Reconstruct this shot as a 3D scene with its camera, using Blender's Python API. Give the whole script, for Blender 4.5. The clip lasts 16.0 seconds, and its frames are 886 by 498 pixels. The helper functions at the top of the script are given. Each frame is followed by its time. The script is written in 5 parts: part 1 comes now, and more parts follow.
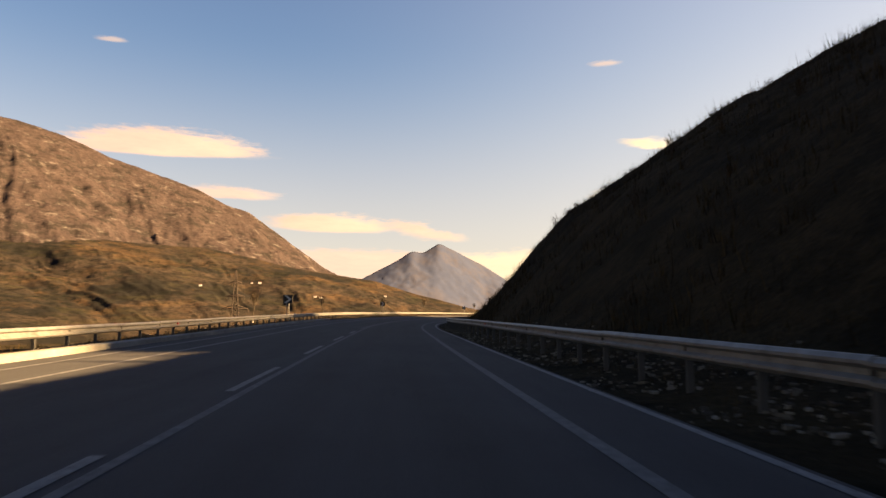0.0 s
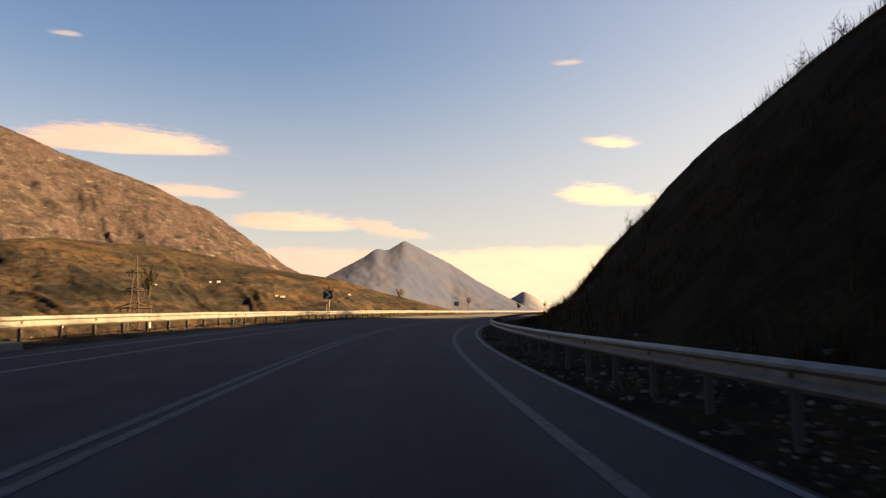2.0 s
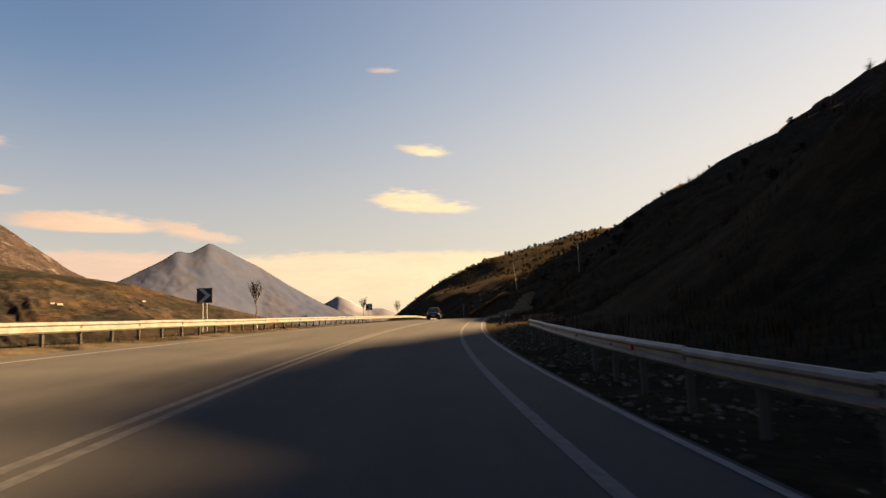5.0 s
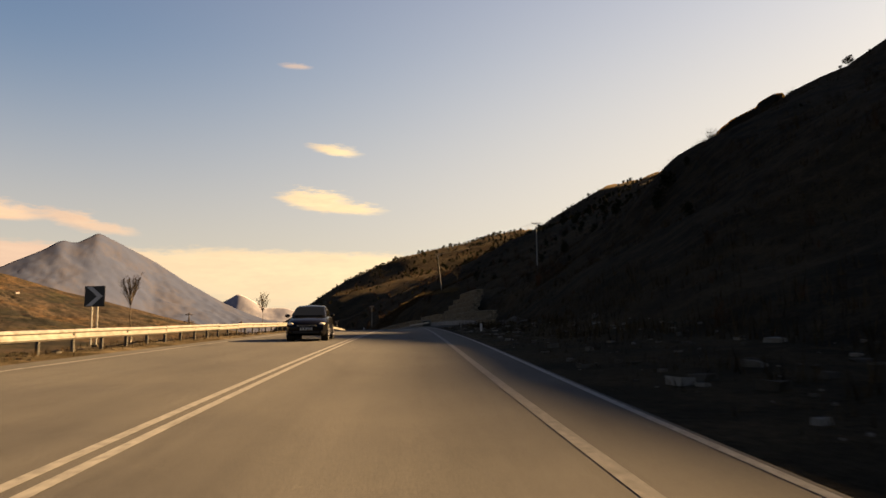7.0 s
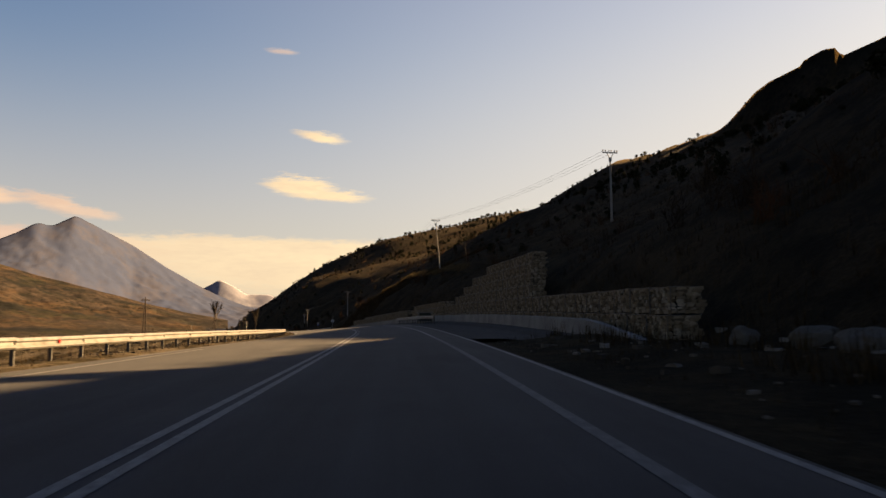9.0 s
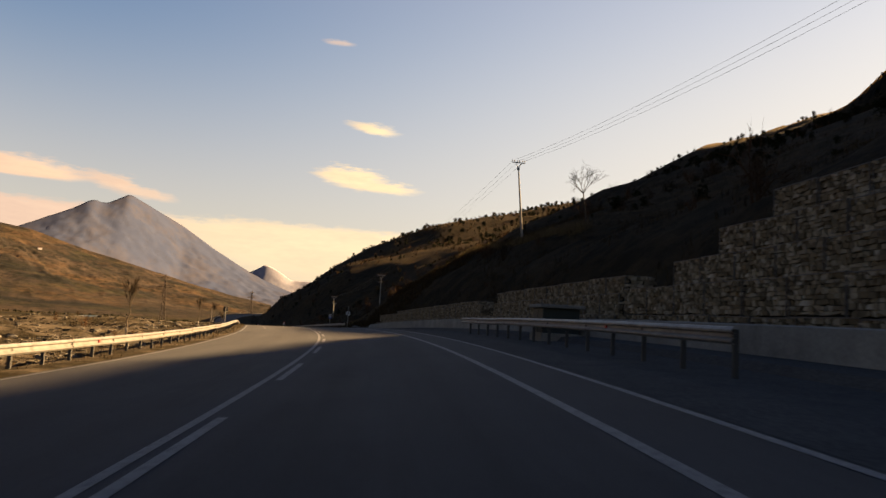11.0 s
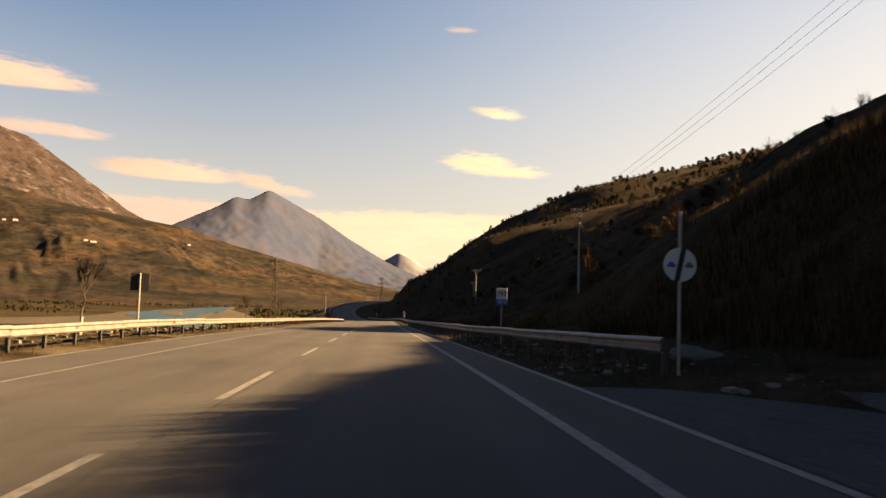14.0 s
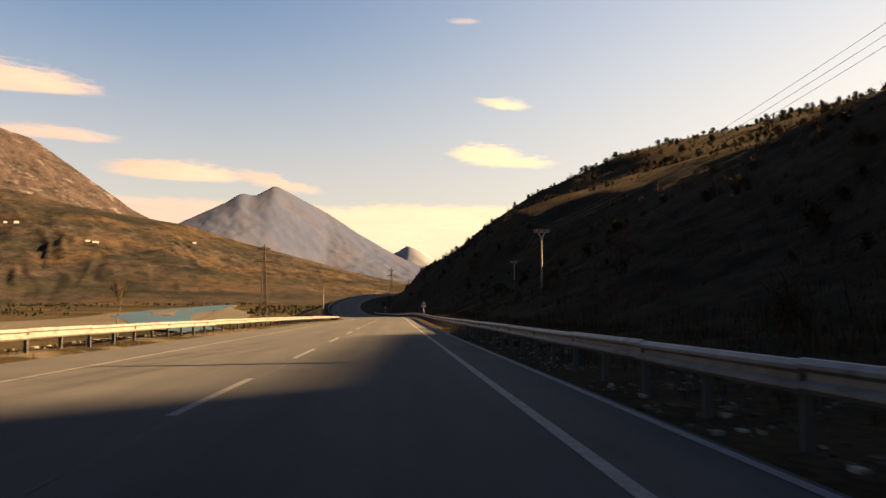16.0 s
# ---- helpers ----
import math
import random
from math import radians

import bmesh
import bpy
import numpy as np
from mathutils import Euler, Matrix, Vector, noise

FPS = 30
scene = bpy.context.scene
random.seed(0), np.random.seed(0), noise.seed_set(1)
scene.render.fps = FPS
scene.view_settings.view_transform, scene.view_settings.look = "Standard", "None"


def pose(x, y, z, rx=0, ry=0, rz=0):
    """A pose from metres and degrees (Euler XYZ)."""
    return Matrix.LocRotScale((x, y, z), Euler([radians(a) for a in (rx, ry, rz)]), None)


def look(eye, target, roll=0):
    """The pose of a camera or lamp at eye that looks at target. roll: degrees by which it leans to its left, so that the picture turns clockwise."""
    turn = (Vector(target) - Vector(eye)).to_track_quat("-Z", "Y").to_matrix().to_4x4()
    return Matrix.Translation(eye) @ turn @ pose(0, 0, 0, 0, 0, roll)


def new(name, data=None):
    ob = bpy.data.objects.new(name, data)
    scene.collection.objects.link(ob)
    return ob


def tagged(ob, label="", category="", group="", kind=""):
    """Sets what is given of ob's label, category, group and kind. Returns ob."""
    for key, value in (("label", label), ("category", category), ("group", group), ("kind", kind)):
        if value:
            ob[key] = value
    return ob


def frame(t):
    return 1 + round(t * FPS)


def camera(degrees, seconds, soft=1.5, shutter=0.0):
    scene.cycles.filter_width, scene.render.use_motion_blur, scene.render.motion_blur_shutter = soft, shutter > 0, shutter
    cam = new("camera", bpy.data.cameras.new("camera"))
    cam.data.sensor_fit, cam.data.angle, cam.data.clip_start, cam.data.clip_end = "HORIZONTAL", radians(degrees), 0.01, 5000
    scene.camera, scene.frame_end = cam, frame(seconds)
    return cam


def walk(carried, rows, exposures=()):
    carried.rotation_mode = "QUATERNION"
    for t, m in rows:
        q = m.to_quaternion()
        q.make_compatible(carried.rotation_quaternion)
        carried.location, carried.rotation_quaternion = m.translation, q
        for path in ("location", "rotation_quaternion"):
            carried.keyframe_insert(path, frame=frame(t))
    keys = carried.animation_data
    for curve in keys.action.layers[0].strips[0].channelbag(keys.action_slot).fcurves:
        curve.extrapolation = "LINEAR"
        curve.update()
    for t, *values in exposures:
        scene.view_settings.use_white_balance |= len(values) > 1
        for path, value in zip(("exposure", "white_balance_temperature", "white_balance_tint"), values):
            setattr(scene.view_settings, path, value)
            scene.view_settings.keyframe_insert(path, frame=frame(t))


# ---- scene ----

# ---- camera and its walk: carried in a car, along the right-hand lane ----
cam = camera(64.85, 16.0, shutter=0.1)
ROWS = [
    (0.0, 0.00, 0.00, 1.17, 97.06, 0.12, -0.00), (0.5, -1.02, 14.76, 1.67, 97.08, 0.01, -0.05),
    (1.0, -1.99, 29.52, 2.16, 97.02, 0.04, -0.48), (1.5, -2.79, 44.29, 2.64, 96.92, 0.20, -1.32),
    (2.0, -3.29, 59.07, 3.10, 96.88, 0.72, -2.84), (2.5, -3.31, 73.86, 3.56, 96.80, 1.18, -4.94),
    (3.0, -2.74, 88.64, 4.00, 96.76, 1.73, -7.36), (3.5, -1.54, 103.39, 4.46, 96.78, 2.19, -9.83),
    (4.0, 0.33, 118.06, 4.93, 96.86, 2.20, -12.49), (4.5, 2.87, 132.63, 5.42, 96.85, 2.40, -15.06),
    (5.0, 6.10, 147.06, 5.91, 96.93, 2.07, -17.99), (5.5, 10.02, 161.32, 6.41, 96.99, 1.72, -20.55),
    (6.0, 14.53, 175.41, 6.92, 97.03, 1.37, -22.73), (6.5, 19.52, 189.33, 7.43, 97.05, 1.01, -24.49),
    (7.0, 24.88, 203.12, 7.94, 97.02, 0.66, -25.78), (7.5, 30.48, 216.81, 8.42, 96.94, 0.30, -26.53),
    (8.0, 36.19, 230.46, 8.87, 96.80, -0.04, -26.76), (8.5, 41.95, 244.08, 9.25, 96.38, 0.20, -27.03),
    (9.0, 47.76, 257.70, 9.54, 96.09, 0.10, -27.06), (9.5, 53.54, 271.32, 9.76, 95.95, -0.46, -26.86),
    (10.0, 59.24, 284.98, 9.94, 95.88, -1.38, -26.29), (10.5, 64.74, 298.71, 10.09, 95.80, -2.35, -25.25),
    (11.0, 69.92, 312.58, 10.20, 95.65, -3.12, -23.60), (11.5, 74.62, 326.61, 10.24, 95.42, -3.69, -21.36),
    (12.0, 78.76, 340.82, 10.21, 95.16, -4.22, -19.08), (12.5, 82.35, 355.18, 10.11, 94.93, -4.41, -16.92),
    (13.0, 85.42, 369.65, 9.93, 94.53, -3.50, -15.00), (13.5, 88.09, 384.21, 9.68, 94.20, -2.61, -13.68),
    (14.0, 90.46, 398.81, 9.36, 93.93, -1.59, -12.74), (14.5, 92.65, 413.44, 8.99, 93.65, -0.64, -12.24),
    (15.0, 94.77, 428.08, 8.57, 93.39, 0.00, -12.15), (15.5, 96.84, 442.73, 8.11, 93.35, 0.04, -11.91),
    (16.0, 98.88, 457.38, 7.64, 93.30, -0.00, -11.89)]
walk(cam, [(t, pose(x, y, z, rx, ry, rz)) for t, x, y, z, rx, ry, rz in ROWS],
     [(0.0, 3.68, 8600, 12), (3.0, 3.50, 8400, 11), (5.0, 3.32, 8300, 11), (7.2, 3.28, 8800, 11), (7.7, 3.26, 8800, 11), (8.5, 3.20, 8200, 11),
      (11.0, 3.36, 8300, 11), (12.5, 3.50, 8600, 11), (13.5, 3.44, 8400, 11), (14.5, 3.60, 8800, 11), (16.0, 3.56, 8400, 11)])

# ---- sky and sun ----
SUN_BEARING, SUN_HEIGHT = 88.0, 26.5          # degrees clockwise from +y, degrees above the horizon
world = bpy.data.worlds.new("sky")
scene.world = world
world.use_nodes = True
wn, wl = world.node_tree.nodes, world.node_tree.links
sky = wn.new("ShaderNodeTexSky")
sky.sky_type, sky.sun_disc = "NISHITA", False
sky.sun_elevation, sky.sun_rotation = radians(SUN_HEIGHT), radians(SUN_BEARING)
sky.air_density, sky.dust_density, sky.ozone_density = 1.0, 0.7, 3.0


def wmath(op, a, b_=None, c=None):
    n = wn.new("ShaderNodeMath")
    n.operation = op
    for sock, v in zip(n.inputs, (a, b_, c)):
        if isinstance(v, (int, float)):
            sock.default_value = v
        elif v is not None:
            wl.new(v, sock)
    return n.outputs[0]


def wnoise(vec, scale, detail):
    n = wn.new("ShaderNodeTexNoise")
    n.inputs["Scale"].default_value, n.inputs["Detail"].default_value, n.inputs["Roughness"].default_value = scale, detail, 0.6
    wl.new(vec, n.inputs["Vector"])
    return wmath("SUBTRACT", n.outputs["Fac"], 0.5)


def wmix(a, b_, fac):
    n = wn.new("ShaderNodeMix")
    n.data_type, n.clamp_factor = "RGBA", True
    for sock, v in ((n.inputs["Factor"], fac), (n.inputs["A"], a), (n.inputs["B"], b_)):
        if isinstance(v, tuple):
            sock.default_value = (*v, 1)
        else:
            wl.new(v, sock)
    return n.outputs["Result"]


tc = wn.new("ShaderNodeTexCoord")
xyz = wn.new("ShaderNodeSeparateXYZ")
wl.new(tc.outputs["Generated"], xyz.inputs["Vector"])
bearing = wmath("MULTIPLY", wmath("ARCTAN2", xyz.outputs["X"], xyz.outputs["Y"]), 57.2958)
height = wmath("MULTIPLY", wmath("ARCSINE", xyz.outputs["Z"]), 57.2958)
flat = wn.new("ShaderNodeCombineXYZ")
wl.new(wmath("MULTIPLY", bearing, 0.12), flat.inputs["X"])
wl.new(wmath("MULTIPLY", height, 0.55), flat.inputs["Y"])
wisp, fine = wnoise(flat.outputs[0], 1.6, 5.0), wnoise(flat.outputs[0], 7.0, 6.0)


def cloud(colour, az0, az1, h0, h1, up, down, soft=0.5, ragged=0.6, strength=1.0):
    """A flat lens of cloud between the bearings az0 and az1, its long axis running from the height h0 to h1."""
    global colour_out
    mid, half = (az0 + az1) / 2, (az1 - az0) / 2
    u = wmath("DIVIDE", wmath("SUBTRACT", bearing, mid), half)
    axis = wmath("ADD", wmath("MULTIPLY", u, (h1 - h0) / 2), (h0 + h1) / 2)
    v = wmath("ADD", wmath("SUBTRACT", height, axis), wmath("MULTIPLY", wmath("ADD", wisp, wmath("MULTIPLY", fine, 0.5)), ragged))
    v = wmath("ADD", wmath("DIVIDE", wmath("MAXIMUM", v, 0.0), up), wmath("DIVIDE", wmath("MAXIMUM", wmath("MULTIPLY", v, -1.0), 0.0), down))
    d = wmath("SQRT", wmath("ADD", wmath("POWER", wmath("ABSOLUTE", u), 2.4), wmath("MULTIPLY", v, v)))
    d = wmath("ADD", d, wmath("ADD", wmath("MULTIPLY", fine, 0.55), wmath("MULTIPLY", wisp, 0.35)))
    mr = wn.new("ShaderNodeMapRange")
    mr.interpolation_type = "SMOOTHSTEP"
    wl.new(d, mr.inputs["Value"])
    mr.inputs["From Min"].default_value, mr.inputs["From Max"].default_value = 1.0, 1.0 - soft
    mr.inputs["To Min"].default_value, mr.inputs["To Max"].default_value = 0.0, strength
    shade = wmath("ADD", wmath("ADD", wmath("MULTIPLY", wisp, 0.9), wmath("MULTIPLY", u, 0.28)), wmath("ADD", wmath("MULTIPLY", fine, 0.5), 0.55))
    dim = (0.80 * colour[0], 0.77 * colour[1], 0.86 * colour[2])
    colour_out = wmix(colour_out, wmix(dim, tuple(1.12 * c_ for c_ in colour), shade), mr.outputs["Result"])


clear = wn.new("ShaderNodeMix")
clear.data_type, clear.blend_type = "RGBA", "MULTIPLY"
clear.inputs["Factor"].default_value = 1.0
# deeper and bluer towards the zenith
up = wn.new("ShaderNodeMapRange")
up.interpolation_type = "SMOOTHSTEP"
wl.new(height, up.inputs["Value"])
up.inputs["From Min"].default_value, up.inputs["From Max"].default_value = 14.0, 60.0
wl.new(wmix((0.78, 0.85, 0.92), (0.34, 0.52, 0.92), up.outputs["Result"]), clear.inputs["B"])
wl.new(sky.outputs["Color"], clear.inputs["A"])
colour_out = clear.outputs["Result"]
# low sunlit haze over the valley's end, then the separate clouds
mr = wn.new("ShaderNodeMapRange")
mr.interpolation_type = "SMOOTHSTEP"
wl.new(wmath("ABSOLUTE", height), mr.inputs["Value"])
mr.inputs["From Min"].default_value, mr.inputs["From Max"].default_value, mr.inputs["To Min"].default_value, mr.inputs["To Max"].default_value = 24.0, 0.0, 0.0, 0.66
colour_out = wmix(colour_out, (4.3, 3.6, 3.0), mr.outputs["Result"])
# thin bright veil round the sun, thickest low down
low = wn.new("ShaderNodeMapRange")
low.interpolation_type = "SMOOTHSTEP"
wl.new(height, low.inputs["Value"])
low.inputs["From Min"].default_value, low.inputs["From Max"].default_value = 46.0, 8.0
b, e = radians(SUN_BEARING), radians(SUN_HEIGHT)
sun_way = Vector((math.sin(b) * math.cos(e), math.cos(b) * math.cos(e), math.sin(e)))
dot = wn.new("ShaderNodeVectorMath")
dot.operation = "DOT_PRODUCT"
wl.new(tc.outputs["Generated"], dot.inputs[0])
dot.inputs[1].default_value = sun_way
away = wmath("MULTIPLY", wmath("ARCCOSINE", dot.outputs["Value"]), 57.2958)
veil = wn.new("ShaderNodeMapRange")
veil.interpolation_type = "SMOOTHSTEP"
wl.new(away, veil.inputs["Value"])
veil.inputs["From Min"].default_value, veil.inputs["From Max"].default_value, veil.inputs["To Min"].default_value, veil.inputs["To Max"].default_value = 92.0, 14.0, 0.0, 0.72
colour_out = wmix(colour_out, (6.0, 5.6, 5.0), wmath("MULTIPLY", veil.outputs["Result"], low.outputs["Result"]))
WARM, PINK, GOLD = (5.5, 4.2, 3.3), (5.3, 3.95, 3.25), (6.2, 5.3, 3.8)
cloud(PINK, -30, 8, 6.2, 6.0, 1.1, 5.0, 0.5, 0.7, 0.8)
cloud(GOLD, -4, 34, 6.2, 5.6, 1.15, 5.0, 0.55, 0.6, 0.85)
cloud(PINK, -31, -14.0, 13.85, 14.35, 1.9, 0.55, 0.42, 0.45)
cloud(PINK, -34, -13.2, 14.3, 14.0, 0.5, 0.35, 0.8, 0.9, 0.5)
cloud(PINK, -23, -12.6, 11.0, 11.0, 0.85, 0.45, 0.6, 0.7, 0.85)
cloud(WARM, -15, -3.6, 8.9, 8.6, 1.35, 0.55, 0.5, 0.6)
cloud(WARM, -6.0, 0.2, 9.0, 8.4, 0.75, 0.5, 0.8, 1.3, 0.8)
cloud(WARM, -3.6, 2.6, 8.5, 7.8, 0.7, 0.5, 0.8, 1.3, 0.75)
cloud(GOLD, 11.6, 18.6, 11.1, 10.9, 1.0, 0.6, 0.6, 1.8)
cloud(GOLD, 13.0, 21.8, 10.5, 10.1, 0.75, 0.65, 0.7, 1.6)
cloud(GOLD, 14.2, 19.6, 15.2, 14.7, 0.6, 0.4, 0.8, 0.9)
cloud(WARM, 12.0, 15.2, 21.4, 21.3, 0.35, 0.25, 0.8, 0.5, 0.55)
cloud(WARM, -27.8, -25.0, 21.5, 21.7, 0.35, 0.25, 0.8, 0.5, 0.5)
wn["Background"].inputs["Strength"].default_value = 0.0172
wl.new(colour_out, wn["Background"].inputs["Color"])

sun_data = bpy.data.lights.new("sun", "SUN")
sun_data.energy, sun_data.angle, sun_data.color = 4.7, radians(0.35), (1.0, 0.70, 0.40)
sun = new("sun", sun_data)
sun.matrix_world = look(sun_way * 300, (0, 0, 0))

# ---- materials ----


def mat(name, base, rough=0.9, metal=0.0):
    m = bpy.data.materials.new(name)
    m.use_nodes = True
    p = m.node_tree.nodes["Principled BSDF"]
    p.inputs["Base Color"].default_value = (*base, 1)
    p.inputs["Roughness"].default_value, p.inputs["Metallic"].default_value = rough, metal
    p.inputs["Specular IOR Level"].default_value = 0.25
    return m


def matte(name, base, rough=1.0):
    """Soil, stone and plants: next to no gloss."""
    m = mat(name, base, rough)
    m.node_tree.nodes["Principled BSDF"].inputs["Specular IOR Level"].default_value = 0.02
    return m


def node(m, kind, **sets):
    n = m.node_tree.nodes.new(kind)
    for k, v in sets.items():
        n.inputs[k.replace("_", " ")].default_value = v
    return n


def link(m, a, b_):
    m.node_tree.links.new(a, b_)


def noise_of(m, scale, detail=6.0, rough=0.6, stretch=None, coords="Object"):
    tc = m.node_tree.nodes.new("ShaderNodeTexCoord")
    out = tc.outputs[coords]
    if stretch:
        mp = m.node_tree.nodes.new("ShaderNodeMapping")
        mp.inputs["Scale"].default_value = stretch
        link(m, out, mp.inputs["Vector"])
        out = mp.outputs["Vector"]
    n = node(m, "ShaderNodeTexNoise", Scale=scale, Detail=detail, Roughness=rough)
    link(m, out, n.inputs["Vector"])
    return n.outputs["Fac"]


def ramp(m, fac, stops):
    r = m.node_tree.nodes.new("ShaderNodeValToRGB")
    cr = r.color_ramp
    while len(cr.elements) < len(stops):
        cr.elements.new(0.5)
    for el, (p, c) in zip(cr.elements, stops):
        el.position, el.color = p, (*c, 1)
    link(m, fac, r.inputs["Fac"])
    return r.outputs["Color"]


def mix(m, a, b_, fac, mode="MIX"):
    n = m.node_tree.nodes.new("ShaderNodeMix")
    n.data_type, n.blend_type = "RGBA", mode
    for sock, v in ((n.inputs["Factor"], fac), (n.inputs["A"], a), (n.inputs["B"], b_)):
        if isinstance(v, (int, float)):
            sock.default_value = v
        elif isinstance(v, tuple):
            sock.default_value = (*v, 1)
        else:
            link(m, v, sock)
    return n.outputs["Result"]


def base(m, col):
    link(m, col, m.node_tree.nodes["Principled BSDF"].inputs["Base Color"])


def bump(m, h, strength, dist=0.05):
    n = node(m, "ShaderNodeBump", Strength=strength, Distance=dist)
    link(m, h, n.inputs["Height"])
    link(m, n.outputs["Normal"], m.node_tree.nodes["Principled BSDF"].inputs["Normal"])


def earth(name, stops, big=0.02, small=0.6, tiny=6.0, relief=0.6, depth=0.4):
    """Rough ground: two scales of colour, three of relief."""
    m = matte(name, (0.2, 0.15, 0.1), 1.0)
    a, c, d = noise_of(m, big), noise_of(m, small, 8, 0.7), noise_of(m, tiny, 4, 0.7)
    mixed = mix(m, ramp(m, a, stops), ramp(m, c, stops), 0.55)
    g = m.node_tree.nodes.new("ShaderNodeMix")
    g.data_type = "FLOAT"
    g.inputs["Factor"].default_value = 0.35
    link(m, c, g.inputs["A"]), link(m, d, g.inputs["B"])
    base(m, mix(m, mixed, ramp(m, d, [(0.3, (0.55, 0.55, 0.55)), (0.7, (1.25, 1.25, 1.25))]), 1.0, "MULTIPLY"))
    bump(m, g.outputs["Result"], relief, depth)
    return m


M_ASPHALT = mat("asphalt", (0.0315, 0.0315, 0.0315), 0.9)
M_ASPHALT.node_tree.nodes["Principled BSDF"].inputs["Specular IOR Level"].default_value = 0.15
_a = noise_of(M_ASPHALT, 0.35, 5, 0.6)
_g = noise_of(M_ASPHALT, 45.0, 3, 0.75)
_streak = noise_of(M_ASPHALT, 1.0, 6, 0.7, (2.2, 0.05, 1.0), "UV")
_blot = noise_of(M_ASPHALT, 1.0, 5, 0.65, (0.5, 0.12, 1.0), "UV")
_uv = M_ASPHALT.node_tree.nodes.new("ShaderNodeTexCoord")
_sx = M_ASPHALT.node_tree.nodes.new("ShaderNodeSeparateXYZ")
link(M_ASPHALT, _uv.outputs["UV"], _sx.inputs[0])
_mr = node(M_ASPHALT, "ShaderNodeMapRange", From_Min=-7.0, From_Max=7.0)
link(M_ASPHALT, _sx.outputs[0], _mr.inputs["Value"])
_W, _D = (1.0, 1.0, 1.0), (0.84, 0.84, 0.85)
_tracks = ramp(M_ASPHALT, _mr.outputs["Result"], [(0.0, (0.9, 0.88, 0.84)), (0.10, (0.95, 0.94, 0.92)), (0.25, _W), (0.31, _D), (0.37, _W), (0.41, _D), (0.47, _W), (0.53, _W), (0.585, _D), (0.63, _W), (0.70, _D), (0.76, _W), (0.9, (0.93, 0.91, 0.87)), (1.0, (0.9, 0.86, 0.8))])
_tone = ramp(M_ASPHALT, _a, [(0.3, (0.021, 0.021, 0.0224)), (0.7, (0.0294, 0.029, 0.029))])
_tone = mix(M_ASPHALT, _tone, ramp(M_ASPHALT, _g, [(0.25, (0.6, 0.6, 0.6)), (0.5, (1.0, 1.0, 1.0)), (0.75, (1.45, 1.42, 1.38))]), 1.0, "MULTIPLY")
_tone = mix(M_ASPHALT, _tone, ramp(M_ASPHALT, _streak, [(0.3, (0.82, 0.82, 0.82)), (0.7, (1.16, 1.15, 1.13))]), 1.0, "MULTIPLY")
_tone = mix(M_ASPHALT, _tone, ramp(M_ASPHALT, _blot, [(0.32, (0.72, 0.72, 0.73)), (0.45, (1.0, 1.0, 1.0)), (0.7, (1.1, 1.1, 1.08))]), 1.0, "MULTIPLY")
base(M_ASPHALT, mix(M_ASPHALT, _tone, _tracks, 1.0, "MULTIPLY"))
bump(M_ASPHALT, _g, 0.5, 0.012)
M_PAINT = mat("road_paint", (0.384, 0.372, 0.347), 0.7)
_p = noise_of(M_PAINT, 9.0, 6, 0.75)
base(M_PAINT, ramp(M_PAINT, _p, [(0.36, (0.0283, 0.0283, 0.0283)), (0.48, (0.0692, 0.068, 0.066)), (0.7, (0.117, 0.115, 0.112))]))
M_STEEL = mat("galvanised_steel", (0.186, 0.186, 0.18), 0.5, 0.35)
_s = noise_of(M_STEEL, 2.6, 8, 0.75)
base(M_STEEL, ramp(M_STEEL, _s, [(0.32, (0.062, 0.057, 0.0496)), (0.5, (0.118, 0.115, 0.108)), (0.68, (0.155, 0.152, 0.146))]))
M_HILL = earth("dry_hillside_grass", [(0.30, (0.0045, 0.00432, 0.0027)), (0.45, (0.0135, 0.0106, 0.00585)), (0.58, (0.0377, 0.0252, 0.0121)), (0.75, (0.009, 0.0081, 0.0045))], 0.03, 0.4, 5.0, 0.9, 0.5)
M_VERGE = earth("verge_soil", [(0.3, (0.00744, 0.00682, 0.00372)), (0.5, (0.0149, 0.0118, 0.00682)), (0.62, (0.0279, 0.0211, 0.013)), (0.75, (0.0093, 0.0093, 0.00434))], 0.2, 1.5, 12.0, 0.9, 0.12)
M_VALLEY = earth("valley_fields", [(0.3, (0.00924, 0.00858, 0.00528)), (0.45, (0.0198, 0.0152, 0.00858)), (0.6, (0.0364, 0.0271, 0.0158)), (0.75, (0.0132, 0.0119, 0.0066))], 0.008, 0.06, 0.5, 0.5, 2.0)
M_MOUNT = earth("mountain_scrub", [(0.33, (0.00888, 0.00825, 0.00698)), (0.44, (0.0203, 0.0155, 0.0131)), (0.56, (0.0355, 0.0264, 0.021)), (0.66, (0.0165, 0.0139, 0.0108)), (0.8, (0.0368, 0.0292, 0.0242))], 0.004, 0.02, 0.12, 0.8, 5.0)
M_ROCKY = earth("bare_mountain_rock", [(0.33, (0.0159, 0.0127, 0.0133)), (0.45, (0.0266, 0.0203, 0.0203)), (0.56, (0.0355, 0.0266, 0.026)), (0.64, (0.0196, 0.0152, 0.0159)), (0.78, (0.0406, 0.0337, 0.0329))], 0.003, 0.012, 0.07, 0.8, 8.0)


def patches(m, scale, detail, stretch, colour, stops):
    """Patches of another ground cover over a terrain material."""
    fac = ramp(m, noise_of(m, scale, detail, 0.72, stretch), [(p_, (v, v, v)) for p_, v in stops])
    socket = m.node_tree.nodes["Principled BSDF"].inputs["Base Color"].links[0].from_socket
    base(m, mix(m, socket, colour, fac))


